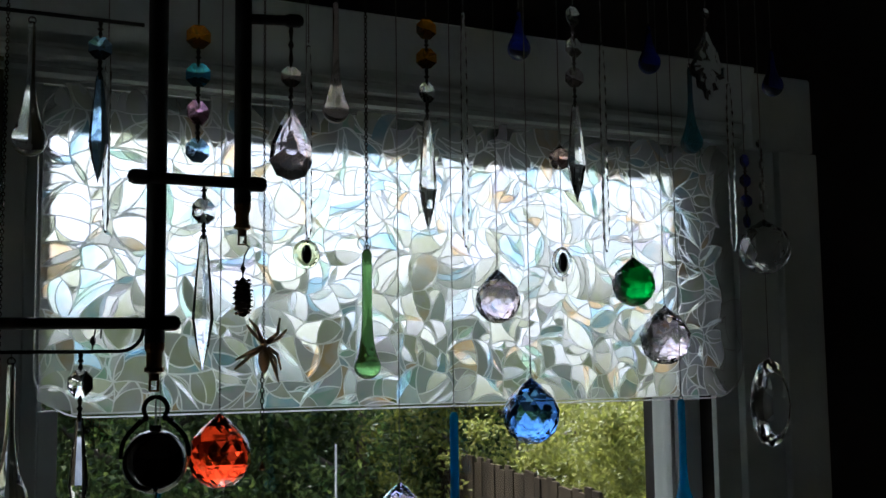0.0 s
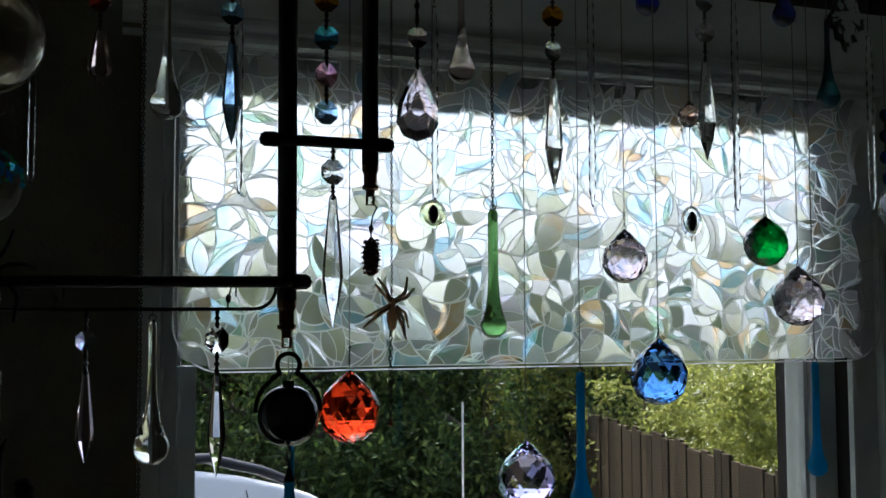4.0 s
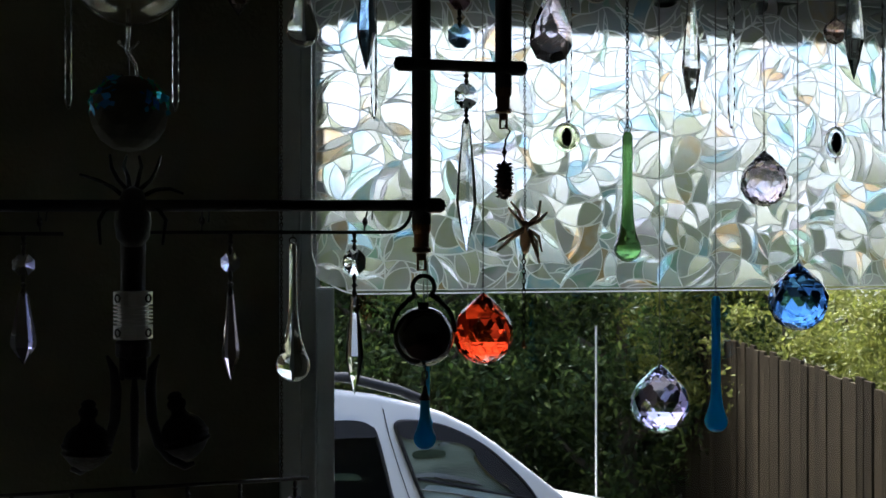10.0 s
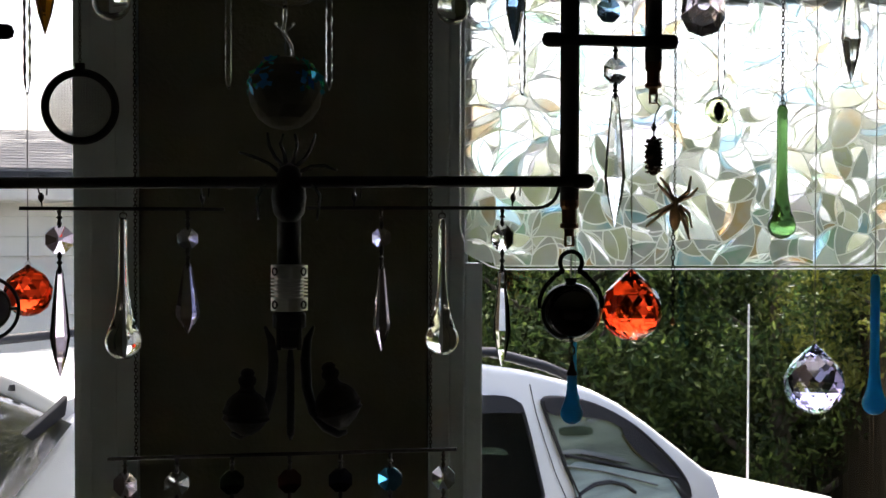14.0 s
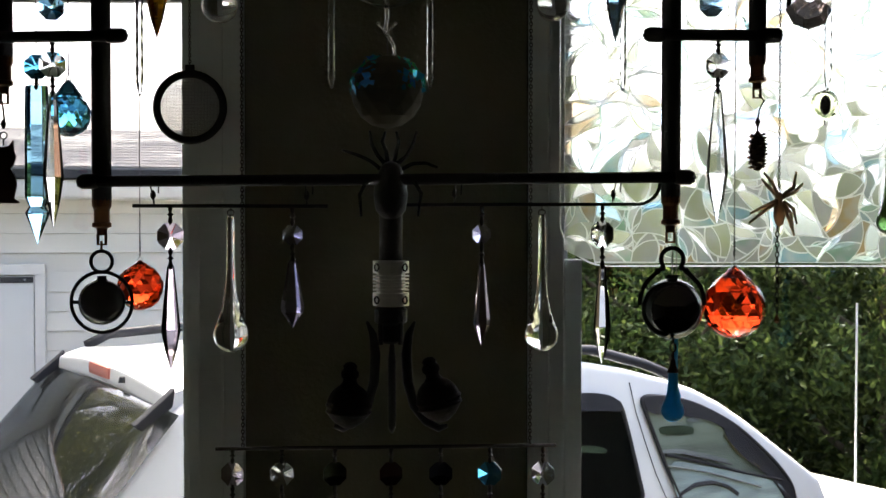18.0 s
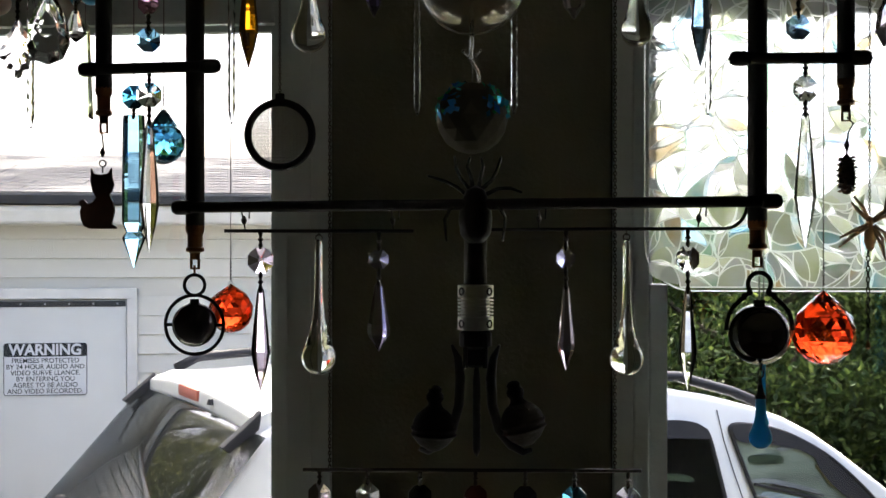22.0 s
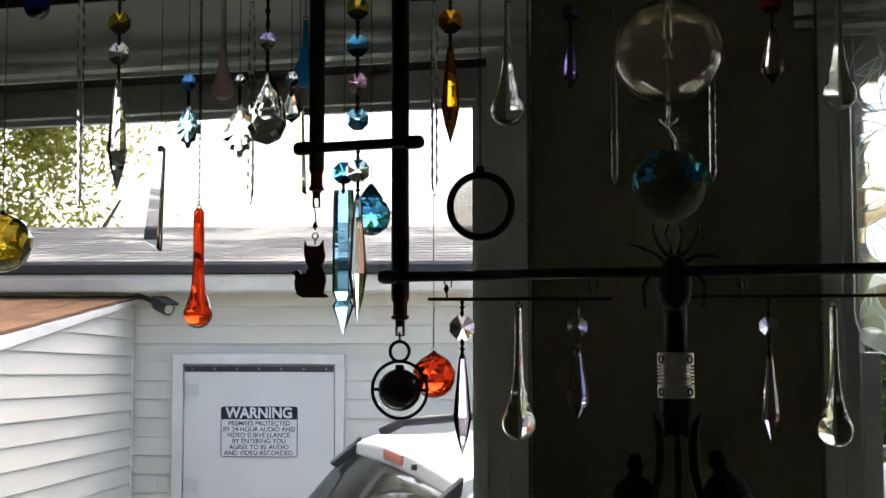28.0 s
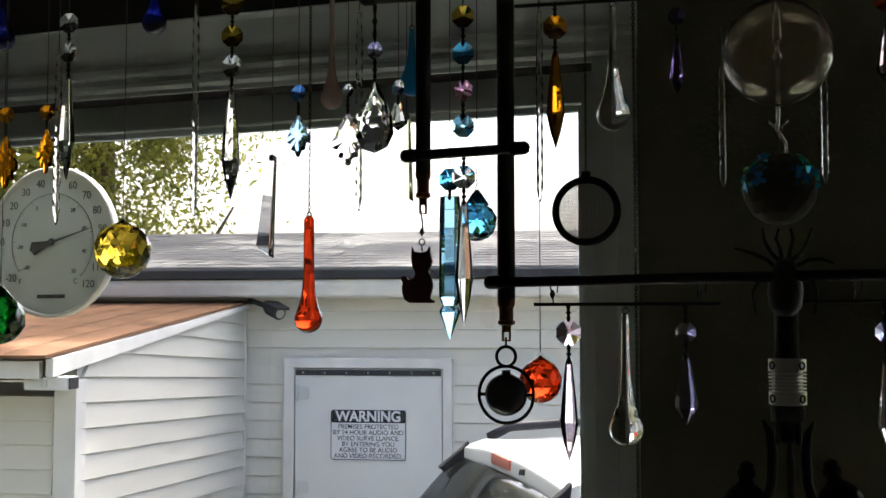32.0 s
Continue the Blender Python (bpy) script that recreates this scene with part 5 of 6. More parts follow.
BR = .0234
rows_b = [(BR * math.cos(radians(a)), BR * math.sin(radians(a))) for a in (66, 44, 22, 0, -22, -44, -66)]
part("ball", stagger([(0, BR)] + rows_b + [(0, -BR)], 14), G_IRIS, rball, at=(0, 0, -.022))
# loose tinted flecks imitate the window's glints on the upper facets
flecks, frng = bmesh.new(), random.Random(31)
for n in range(150):
    up_a, round_a = radians(frng.uniform(-2, 62)), math.tau * n / 150
    if abs(math.cos(round_a)) < .28 + .25 * frng.random():
        continue
    c = Vector((math.cos(up_a) * math.cos(round_a), math.cos(up_a) * math.sin(round_a), math.sin(up_a)))
    e1 = c.orthogonal().normalized()
    e2, size, spin = c.cross(e1), frng.uniform(.07, .20), frng.uniform(0, 6)
    slope = (e1 * frng.uniform(-1, 1) + e2 * frng.uniform(-1, 1)) * .5
    corners = [(e1 * math.cos(spin + k * 1.4) + e2 * math.sin(spin + k * 1.4)) * size * frng.uniform(.5, 1) for k in range(4)]
    flecks.faces.new([flecks.verts.new((c * (1.03 + slope.dot(p)) + p) * BR) for p in corners])
part("glint_flecks", flecks, M_FLECK, rball, "blue and green flecks painted as window glints on the upper facets", at=(0, 0, -.022))
part("thread", tube([(0, 0, -.001), (0, 0, .012)], .0005, 5), M_THREAD, rball)

# ---- things hung from the mobile ----
PEND = "crystal pendant"
hang("crystal_pendant", "clear octagon bead over a long clear icicle prism", PEND, 0.1113, 0.705, (2.4106, 2.3917, 2.3717, 2.3060), (0.0080, 0.0062), (G_CLEAR,), drop=G_CLEAR, by="pin")
hang("glass_drop", "smooth clear glass teardrop with a long stem", "glass drop", 0.0720, 0.705, (2.4103, 2.4045, 2.3156), (0.0110,), drop=G_CLEAR, shape="tear")
hang("crystal_pendant", "small clear bead over a dark lilac prism", PEND, 0.0330, 0.705, (2.4108, 2.3917, 2.3734, 2.3187), (0.0059, 0.0059), (G_AB,), drop=G_LILAC, shape="dagger", by="pin")
hang("crystal_pendant", "small clear bead over a clear dagger prism", PEND, -0.0891, 0.705, (2.4095, 2.3910, 2.3747, 2.3306), (0.0063, 0.0082), (G_AB,), drop=G_AB, shape="dagger", by="pin")
hang("glass_drop", "smooth clear glass teardrop with a long stem", "glass drop", -0.1287, 0.705, (2.4096, 2.4041, 2.3151), (0.0115,), drop=G_CLEAR, shape="tear")
hang("crystal_pendant", "clear octagon bead over a pale lilac icicle prism", PEND, -0.1675, 0.705, (2.4097, 2.3903, 2.3717, 2.3033), (0.0082, 0.0067), (G_LILAC,), drop=G_LILAC, by="pin")
hang("crystal_pendant", "clear octagon bead over a long clear icicle prism", PEND, 0.1845, 0.700, (2.5187, 2.5000, 2.4846, 2.3982), (0.0080, 0.0072), (G_CLEAR,), drop=G_CLEAR, by="pin")
hang("bead_strand", "strand of amber, teal, rose and blue octagon beads", "bead strand", 0.1800, 0.700, (2.6383, 2.6138, 2.5886, 2.5640, 2.5391), (0.0077,), (G_AMBER, G_TEAL, G_PINKAB, G_ICE), by="pin", top=CEIL_Z)
hang("bead_strand", "strand of yellow, aqua, rose and pale blue octagon beads", "bead strand", -0.2410, 0.700, (2.6375, 2.6139, 2.5874, 2.5603, 2.5353), (0.0076,), (G_YELLOW, G_TEAL, G_PINKAB, G_AQUAP), by="pin", top=CEIL_Z)
hang("crystal_pendant", "clear octagon bead over a clear icicle prism", PEND, -0.2405, 0.700, (2.5176, 2.4992, 2.4817, 2.3947), (0.0079, 0.0067), (G_CLEAR,), drop=G_CLEAR, by="pin")
hang("crystal_pendant", "aqua octagon bead over a long aqua spear prism", PEND, -0.2678, 0.750, (2.6458, 2.5047, 2.4918, 2.3838), (0.0081, 0.0085), (G_TEAL,), drop=G_AQUAP, shape="spear", by="thread", top=CEIL_Z)
hang("crystal_ball", "faceted aqua blue crystal ball", "crystal ball", -0.2620, 0.800, (2.6593, 2.5028, 2.4609), (0.0161,), drop=G_TEAL, shape="ball", top=CEIL_Z)
hang("crystal_pendant", "amber bead over a deep amber icicle prism", PEND, -0.1755, 0.705, (2.6189, 2.6017, 2.5834, 2.5162), (0.0082, 0.0067), (G_AMBER,), drop=G_AMBER, by="pin")
hang("glass_drop", "smooth clear glass teardrop with a long stem", "glass drop", -0.1353, 0.705, (2.6174, 2.6134, 2.5268), (0.0116,), drop=G_CLEAR, shape="tear")
hang("glass_drop", "smooth clear glass teardrop with a long stem", "glass drop", 0.0787, 0.705, (2.6156, 2.6120, 2.5288), (0.0105,), drop=G_CLEAR, shape="tear")
hang("crystal_pendant", "ice blue bead over an ice blue icicle prism", PEND, 0.1192, 0.705, (2.6176, 2.6005, 2.5830, 2.5147), (0.0071, 0.0064), (G_ICE,), drop=G_ICE, by="pin")
hang("crystal_pendant", "red and amber bead over a pale pink prism", PEND, 0.0382, 0.705, (2.6169, 2.6007, 2.5840, 2.5465), (0.0068, 0.0079), (G_RED,), drop=G_PINK, shape="dagger", by="thread", top=CEIL_Z)
hang("crystal_pendant", "dark violet bead over a violet prism", PEND, -0.0923, 0.705, (2.6291, 2.6020, 2.5847, 2.5490), (0.0057, 0.0053), (G_VIOLET,), drop=G_VIOLET, shape="dagger", by="thread", top=CEIL_Z)
hang("crystal_pendant", "pink bead over a large smoky pear-shaped crystal", PEND, 0.2429, 0.700, (2.6311, 2.5941, 2.5747, 2.5232), (0.0068, 0.0152), (G_PINK,), drop=G_SMOKE, shape="pear", by="pin")
hang("crystal_pendant", "clear bead over a large clear pear-shaped crystal", PEND, -0.3085, 0.700, (2.6321, 2.5948, 2.5740, 2.5195), (0.0061, 0.0160), (G_AB,), drop=G_CLEAR, shape="pear", by="pin")

# bronze cone under the outer pipe
cone = root("cone_earring", (0.2104, 0.7000, 2.4798), "dark bronze filigree pine cone earring", "earring")
ch = bmesh.new()
add_tube(ch, [(0, 0, .002), (.004, 0, -.002), (.001, 0, -.008), (0, 0, -.014), (0, 0, -.026)], .0006, 5)
add_lathe(ch, [(.0006, .003), (.0019, 0), (.0006, -.003)], 7, at=(0, 0, -.016))
part("hook", ch, M_WIRE, cone)
scales = lathe([(.0008, -.024), (.0030, -.027), (.0042, -.033), (.0038, -.040), (.0018, -.0445), (0, -.045)], 10)
for k in range(44):
    a, s = k * 2.4, k / 44
    rr = .0030 + .0010 * math.sin(math.pi * s)
    z = -.0255 - .018 * s
    add_lathe(scales, [(0, .0009), (.0017, 0), (0, -.0009)], 5, at=(rr * math.cos(a), rr * math.sin(a), z))
part("cone", scales, M_BRONZE, cone, at=(0, 0, .0075)).scale = (1.28, 1.28, 1.22)

# lyre frame with a black ball and a turquoise drop
lyre = root("lyre_frame_ball", (0.1557, 0.7000, 2.3852), "near-black glass ball in a curled iron lyre frame", "hanging ornament")
k = 0.0004
lp = [(18 * math.sin(radians(a)), -24 + 18 * math.cos(radians(a))) for a in range(0, 131, 13)] + [(17, -39), (22, -43), (30, -50), (40, -60), (47, -71), (51, -84), (52, -98)]
for sgn in (-1, 1):
    arm = part("frame_arm", tube([(sgn * x * k, 0, z * k) for x, z in lp], .0015, 8), M_IRON, lyre, smooth=True)
    for x, z, r in ((15.5, -38, 5.2), (23.5, -43.5, 5.2), (45, -68, 4.6)):
        part("knob", lathe([(0, r * k)] + [(r * k * math.cos(radians(a)), r * k * math.sin(radians(a))) for a in range(60, -90, -30)] + [(0, -r * k)], 10, at=(sgn * x * k, 0, z * k)), M_IRON, arm, smooth=True)
part("pin", tube([(0, 0, -8 * k), (0, 0, -55 * k)], .0006, 6), M_SILVER, lyre)
part("collar", lathe([(.0035, .002), (.004, 0), (.0025, -.002)], 12, at=(0, 0, -54 * k)), M_IRON, lyre)
part("ball", lathe([(0, 49 * k)] + [(49 * k * math.cos(radians(a)), 49 * k * math.sin(radians(a))) for a in range(80, -90, -10)] + [(0, -49 * k)], 32, at=(0, 0, -104.5 * k)), G_DARK, lyre, "near-black glass", True)
td = root("turquoise_drop", (0.1565, 0.7000, 2.3264), "turquoise glass drop under a dark bell cap on a short chain", "glass drop")
part("chain", add_chain(bmesh.new(), 0, 0, 0, -.016, .006, .0006), M_WIRE, td)
part("bell_cap", lathe([(.0006, -.014), (.0015, -.016), (.0022, -.020), (.0040, -.0235), (.0036, -.024)], 12), M_WIRE, td, "dark bell cap")
part("drop", smooth_tear(.0345, .0072, .0030), G_AQUA, td, smooth=True, at=(0, 0, -.0215))
part("rod", lathe([(.0016, 0), (.0016, -.03)], 8, at=(0, .004, -.02)), M_WIRE, td)
hang("glass_drop", "slim turquoise glass stick behind the black ball", "glass drop", 0.1675, 0.740, (2.5563, 2.3397, 2.2775), (0.0035,), drop=G_AQUA, shape="stick", top=CEIL_Z)

# iron ring with a dark ball
ring = root("ringed_ball", (-0.2102, 0.7000, 2.3852), "dark ball inside two round iron rings", "hanging ornament")
k = 0.0004
part("small_ring", tube(circle(17 * k, 22, "Y", (0, 0, -28 * k)), .0012, 7, True), M_IRON, ring, smooth=True)
part("large_ring", tube(circle(48.5 * k, 40, "Y", (0, 0, -93 * k)), .0012, 7, True), M_IRON, ring, smooth=True)
part("axle", tube([(-48 * k, 0, -93 * k), (48 * k, 0, -93 * k)], .0012, 6), M_IRON, ring)
part("ball", lathe([(.003, 42 * k), (.003, 37 * k)] + [(36.5 * k * math.cos(radians(a)), 36.5 * k * math.sin(radians(a))) for a in range(75, -90, -10)] + [(0, -36.5 * k)], 28, at=(0, 0, -93 * k)), M_STONE, ring, "dark stone ball", True)
part("link", tube([(0, 0, .002), (0, 0, -11 * k)], .0008, 6), M_BRASS, ring)

# cat charm
cat = root("cat_charm", (-0.2728, 0.7000, 2.4758), "dark brown metal cat charm on an ear-wire", "charm")
k = 0.0004
ch = bmesh.new()
add_tube(ch, [(0, 0, .001), (.001, 0, -14 * k), (.002, 0, -40 * k)], .0006, 5)
add_lathe(ch, [(.0006, .003), (.0020, 0), (.0006, -.003)], 7, at=(.001, 0, -36 * k))
add_tube(ch, circle(.0022, 12, "Y", (.001, 0, -54 * k)), .0005, 5, True)
add_tube(ch, [(.001, 0, -60 * k), (.001, 0, -70 * k)], .0005, 5)
part("hook", ch, M_WIRE, cat)
outline = [(-18, -66), (-13, -76), (0, -78), (12, -76), (19, -66), (20, -82), (24, -95), (20, -108), (15, -114), (22, -126), (25, -142), (21, -160), (20, -166), (28, -170), (29, -174), (-22, -174), (-32, -168),
           (-37, -155), (-38, -143), (-35, -135), (-40, -130), (-40, -124), (-30, -122), (-24, -130), (-16, -128), (-9, -118), (-16, -106), (-19, -90)]
body = part("silhouette", outline_solid([(x * k * .93, z * k * .93) for x, z in outline], .0022, .0003), M_CAT, cat)

# mesh tea ball disc on a chain
loupe = root("mesh_strainer", (-0.1577, .72, CEIL_Z), "round dark-rimmed fine wire mesh strainer on a chain", "mesh strainer")
lz, lr = 2.4745 - CEIL_Z, 0.0218
part("rim", tube(circle(lr, 44, "Y", (0, 0, lz)), .0026, 8, True), M_IRON, loupe, "dark metal rim", True)
part("lug", box(-.003, -.0015, lz + lr, .003, .0015, lz + lr + .006, .0008), M_IRON, loupe)
part("chain", add_chain(bmesh.new(), 0, 0, 0, lz + lr + .005, .0026, .0003), M_WIRE, loupe)
mesh = bmesh.new()
cells = 46
for i in range(1, cells):
    s = -lr + 2 * lr * i / cells
    w = math.sqrt(max(0, lr * lr - s * s))
    add_tube(mesh, [(s, 0, lz - w), (s, 0, lz + w)], .00024, 4)
    add_tube(mesh, [(-w, .0003, lz + s), (w, .0003, lz + s)], .00024, 4)
part("mesh", mesh, M_MESH, loupe, "fine grey wire mesh")

# ---- things hung on threads and chains before the right window ----
BALL = "crystal ball"
TW = "twisted icicle"


def icicle_rod(x, y, zs, ws):
    return hang("twisted_icicle", "long twisted clear glass icicle", TW, x, y, zs, ws, drop=G_CLEAR, shape="twist", group="twisted icicles", top=CEIL_Z)


hang("crystal_ball", "faceted ruby red crystal ball", BALL, 0.2127, 0.760, (2.6525, 2.3695, 2.3182), (0.0220,), drop=G_RED, shape="ball", top=CEIL_Z)
hang("crystal_ball", "faceted clear crystal ball with violet-blue flashes", BALL, 0.3528, 0.770, (2.6349, 2.3140, 2.2623), (0.0220,), drop=G_AB, shape="ball", top=CEIL_Z)
hang("crystal_ball", "faceted smoky mauve crystal ball", BALL, 0.4567, 0.800, (2.6970, 2.4785, 2.4336), (0.0191,), drop=G_SMOKE, shape="ball", top=CEIL_Z)
hang("crystal_ball", "faceted sapphire blue crystal ball", BALL, 0.4624, 0.760, (2.6863, 2.3894, 2.3374), (0.0227,), drop=G_BLUE, shape="ball", top=CEIL_Z)
hang("crystal_ball", "faceted emerald green crystal ball", BALL, 0.5948, 0.800, (2.7155, 2.4930, 2.4491), (0.0194,), drop=G_GREEN, shape="ball", top=CEIL_Z)
hang("crystal_ball", "faceted pale mauve crystal ball", BALL, 0.6590, 0.840, (2.7361, 2.4532, 2.3980), (0.0242,), drop=G_SMOKE, shape="ball", top=CEIL_Z)
hang("crystal_ball", "faceted clear crystal ball before the casing", BALL, 0.8045, 0.860, (2.7767, 2.5444, 2.4876), (0.0265,), drop=G_LEAD, shape="ball", top=CEIL_Z)
hang("crystal_pendant", "large flat clear almond crystal on a thread", PEND, 0.8131, 0.870, (2.4888, 2.3997, 2.3100), (0.0264,), drop=G_LEAD, shape="almond")
hang("crystal_pendant", "amber and clear beads over a clear icicle prism", PEND, 0.3543, 0.720, (2.6596, 2.6467, 2.6246, 2.5991, 2.5810, 2.4960), (0.0074, 0.0070), (G_AMBER, G_AMBER, G_CLEAR), drop=G_CLEAR, by="thread", top=CEIL_Z)
hang("crystal_pendant", "three smoky clear beads over a clear icicle prism", PEND, 0.4974, 0.740, (2.6956, 2.6813, 2.6553, 2.6303, 2.6088, 2.5270), (0.0077, 0.0077), (G_CLEAR, G_CLEAR, G_SMOKE), drop=G_CLEAR, by="thread", top=CEIL_Z)
icicle_rod(0.1376, 0.780, (2.6487, 2.6244, 2.4930), (0.0023,))
icicle_rod(0.2918, 0.800, (2.6749, 2.6479, 2.4966), (0.0026,))
icicle_rod(0.4279, 0.800, (2.6929, 2.6929, 2.4956), (0.0028,))
icicle_rod(0.5671, 0.800, (2.7239, 2.6822, 2.4966), (0.0030,))
icicle_rod(0.7650, 0.860, (2.7706, 2.6810, 2.5098), (0.0034,))
icicle_rod(-0.0715, 0.800, (2.6422, 2.5865, 2.4969), (0.0025,))
icicle_rod(-0.0001, 0.800, (2.6358, 2.5816, 2.4969), (0.0025,))
icicle_rod(-0.2106, 0.800, (2.6547, 2.6411, 2.4908), (0.0027,))
icicle_rod(-0.3726, 0.820, (2.6748, 2.6602, 2.4907), (0.0029,))
icicle_rod(-0.5195, 0.800, (2.6824, 2.6824, 2.4887), (0.0029,))
icicle_rod(-0.6478, 0.780, (2.6884, 2.6371, 2.4835), (0.0030,))
hang("glass_drop", "long bottle green glass drop on a fine chain and ring", "glass drop", 0.3143, 0.740, (2.6603, 2.4838, 2.3906), (0.0098,), drop=G_OLIVE, shape="stick", by="chain", top=CEIL_Z)
hang("glass_drop", "small pale pink glass drop", "glass drop", 0.2986, 0.760, (2.6640, 2.6727, 2.5792), (0.0101,), drop=G_PINK, shape="tear", top=CEIL_Z)
hang("glass_drop", "long turquoise glass drop on a hook", "glass drop", 0.4041, 0.780, (2.6419, 2.3636, 2.2589), (0.0088,), drop=G_AQUA, shape="stick", top=CEIL_Z)
hang("glass_drop", "long turquoise glass drop on a hook", "glass drop", 0.6428, 0.800, (2.6679, 2.3672, 2.2684), (0.0087,), drop=G_AQUA, shape="stick", top=CEIL_Z)
for x, y, zs, ws in ((0.4819, 0.800, (2.7114, 2.7014, 2.6581), (0.0101,)), (0.6199, 0.800, (2.7309, 2.7068, 2.6612), (0.0103,)), (0.7865, 0.820, (2.7607, 2.7080, 2.6612), (0.0107,))):
    hang("glass_drop", "small cobalt blue glass drop", "glass drop", x, y, zs, ws, drop=G_COBALT, shape="tear", top=CEIL_Z)
hang("glass_drop", "dark teal glass drop before the casing", "glass drop", 0.7155, 0.860, (2.7630, 2.6928, 2.6054), (0.0112,), drop=G_TEALD, shape="tear", top=CEIL_Z)
hang("crystal_pendant", "large dark scalloped leaf crystal with a clear bead", PEND, 0.6698, 0.780, (2.7319, 2.7184, 2.7039, 2.6369), (0.0047, 0.0196), (G_CLEAR,), drop=G_CLEAR, shape="leaf", by="thread", top=CEIL_Z)
hang("crystal_bead", "single faceted rose bead on a thread", "bead", 0.5335, 0.820, (2.7251, 2.5929, 2.5701), (0.0100,), drop=G_ROSE, shape="ball", top=CEIL_Z)
hang("bead_strand", "strand of small cobalt blue beads", "bead strand", 0.7824, 0.860, (2.7730, 2.6030, 2.5826, 2.5617, 2.5408), (0.0063,), (G_COBALT,) * 4, by="thread", top=CEIL_Z, group="bead strands")
hang("bead_strand", "strand of small clear beads", "bead strand", 0.8144, 0.870, (2.7807, 2.6250, 2.6029, 2.5802, 2.5589), (0.0053,), (G_CLEAR,) * 4, by="thread", top=CEIL_Z, group="bead strands")


def cabochon(label, x, y, zs, ws, rim_mat):
    ob = root("cabochon_pendant", (x, y, CEIL_Z), label, "pendant", "cabochon pendants")
    z = zs[0] - CEIL_Z
    w, h = ws
    part("thread", tube([(0, 0, 0), (0, 0, z + h)], .0004, 5), M_THREAD, ob)
    part("glass_rim", lathe([(.55, -.0020), (.85, -.0026), (1, -.0005), (1, .0005), (.85, .0026), (.55, .0020)], 20, "Y"), rim_mat, ob, at=(0, 0, z)).scale = (w, 1, h)
    part("stone", lathe([(0, -.0046), (.30, -.0042), (.55, -.0024), (.58, 0), (.55, .0024), (.30, .0042), (0, .0046)], 24, "Y"), M_STONE, ob, "black oval stone", True, at=(0, 0, z)).scale = (w * (.74 if w < h * .9 else .62), 1, h * 1.15)
    part("drop_wire", tube([(0, 0, z - h), (0, 0, z - h * 1.3)], .0006, 5), M_WIRE, ob)


cabochon("yellow-green glass disc with a black oval stone", 0.2899, 0.800, (2.4853,), (0.0108, 0.0112), G_LIME)
cabochon("clear oval glass pendant with a black oval stone", 0.5468, 0.840, (2.4904,), (0.0106, 0.0136), G_CLEAR)
# ring over the green drop
part("split_ring", tube(circle(.0052, 20, "Y"), .0004, 5, True), M_SILVER, root("split_ring", (0.3133, 0.7420, 2.4885), "thin silver ring above the green glass drop", "ring"), "thin silver ring")

# translucent brown spider on a chain
spd = root("spider_charm", (0.2345, 0.7300, 2.4142), "brown translucent plastic spider on a dark chain", "spider ornament")
k = 0.0004
part("body", lathe([(0, 14), (5, 11), (7, 4), (4.5, -2), (9, -12), (10, -26), (6, -40), (0, -46)], 14), M_AMBERP, spd, smooth=True).scale = (k, k, k)
for pts in ([(-4, 8), (-14, 30), (-28, 46)], [(-4, 6), (-22, 24), (-32, 36)], [(-5, 0), (-26, -10), (-50, -22)], [(-5, -4), (-28, -18), (-52, -38)], [(4, 8), (22, 22), (26, 48)], [(4, 5), (24, 14), (38, 28)],
            [(5, -2), (22, -14), (28, -40)], [(5, -6), (18, -22), (22, -50)], [(4, -8), (14, -30), (24, -60)]):
    part("leg", tube([(x * k, -.002, z * k) for x, z in pts], [.0013, .0013, .0007], 6), M_AMBERP, spd, smooth=True)
part("chain", add_chain(bmesh.new(), 0, .001, CEIL_Z - spd.location.z, 12 * k, .0026, .0003), M_WIRE, spd, "fine dark chain")
part("tail_chain", add_chain(bmesh.new(), -3 * k, 0, -44 * k, -190 * k, .0042, .0004), M_WIRE, spd, "larger dark chain")
part("end_bead", lathe([(0, 0), (2, -4), (5, -14), (0, -18)], 8, at=(-3, 0, -190)), M_BRASS, spd).scale = (k, k, k)

# ---- things before the left window ----
hang("crystal_ball", "faceted ruby red crystal ball", BALL, -0.2262, 0.860, (2.5853, 2.3699, 2.3302), (0.0181,), drop=G_RED, shape="ball", top=CEIL_Z)
hang("crystal_ball", "faceted citrine yellow crystal ball", BALL, -0.5773, 0.780, (2.6822, 2.4866, 2.4345), (0.0248,), drop=G_YELLOW, shape="ball", top=CEIL_Z)
hang("crystal_ball", "faceted emerald green crystal ball", BALL, -0.7231, 0.800, (2.6999, 2.4310, 2.3763), (0.0229,), drop=G_GREEN, shape="ball", top=CEIL_Z)
hang("glass_drop", "long red glass drop on a fine chain", "glass drop", -0.3894, 0.760, (2.6596, 2.4816, 2.3886), (0.0112,), drop=G_RED, shape="stick", by="chain", top=CEIL_Z)
hang("glass_drop", "frosted pale pink glass drop", "glass drop", -0.3982, 0.820, (2.6771, 2.6870, 2.5785), (0.0097,), drop=G_PINKF, shape="tear", top=CEIL_Z)
hang("glass_drop", "teal glass drop behind the pipe", "glass drop", -0.3325, 0.840, (2.6768, 2.6473, 2.5896), (0.0106,), drop=G_AQUA, shape="tear", top=CEIL_Z)
for x, y, zs, ws in ((-0.5626, 0.800, (2.6861, 2.6963, 2.6524), (0.0110,)), (-0.7284, 0.800, (2.6997, 2.7024, 2.6510), (0.0117,))):
    hang("glass_drop", "small cobalt blue glass drop", "glass drop", x, y, zs, ws, drop=G_COBALT, shape="tear", top=CEIL_Z)
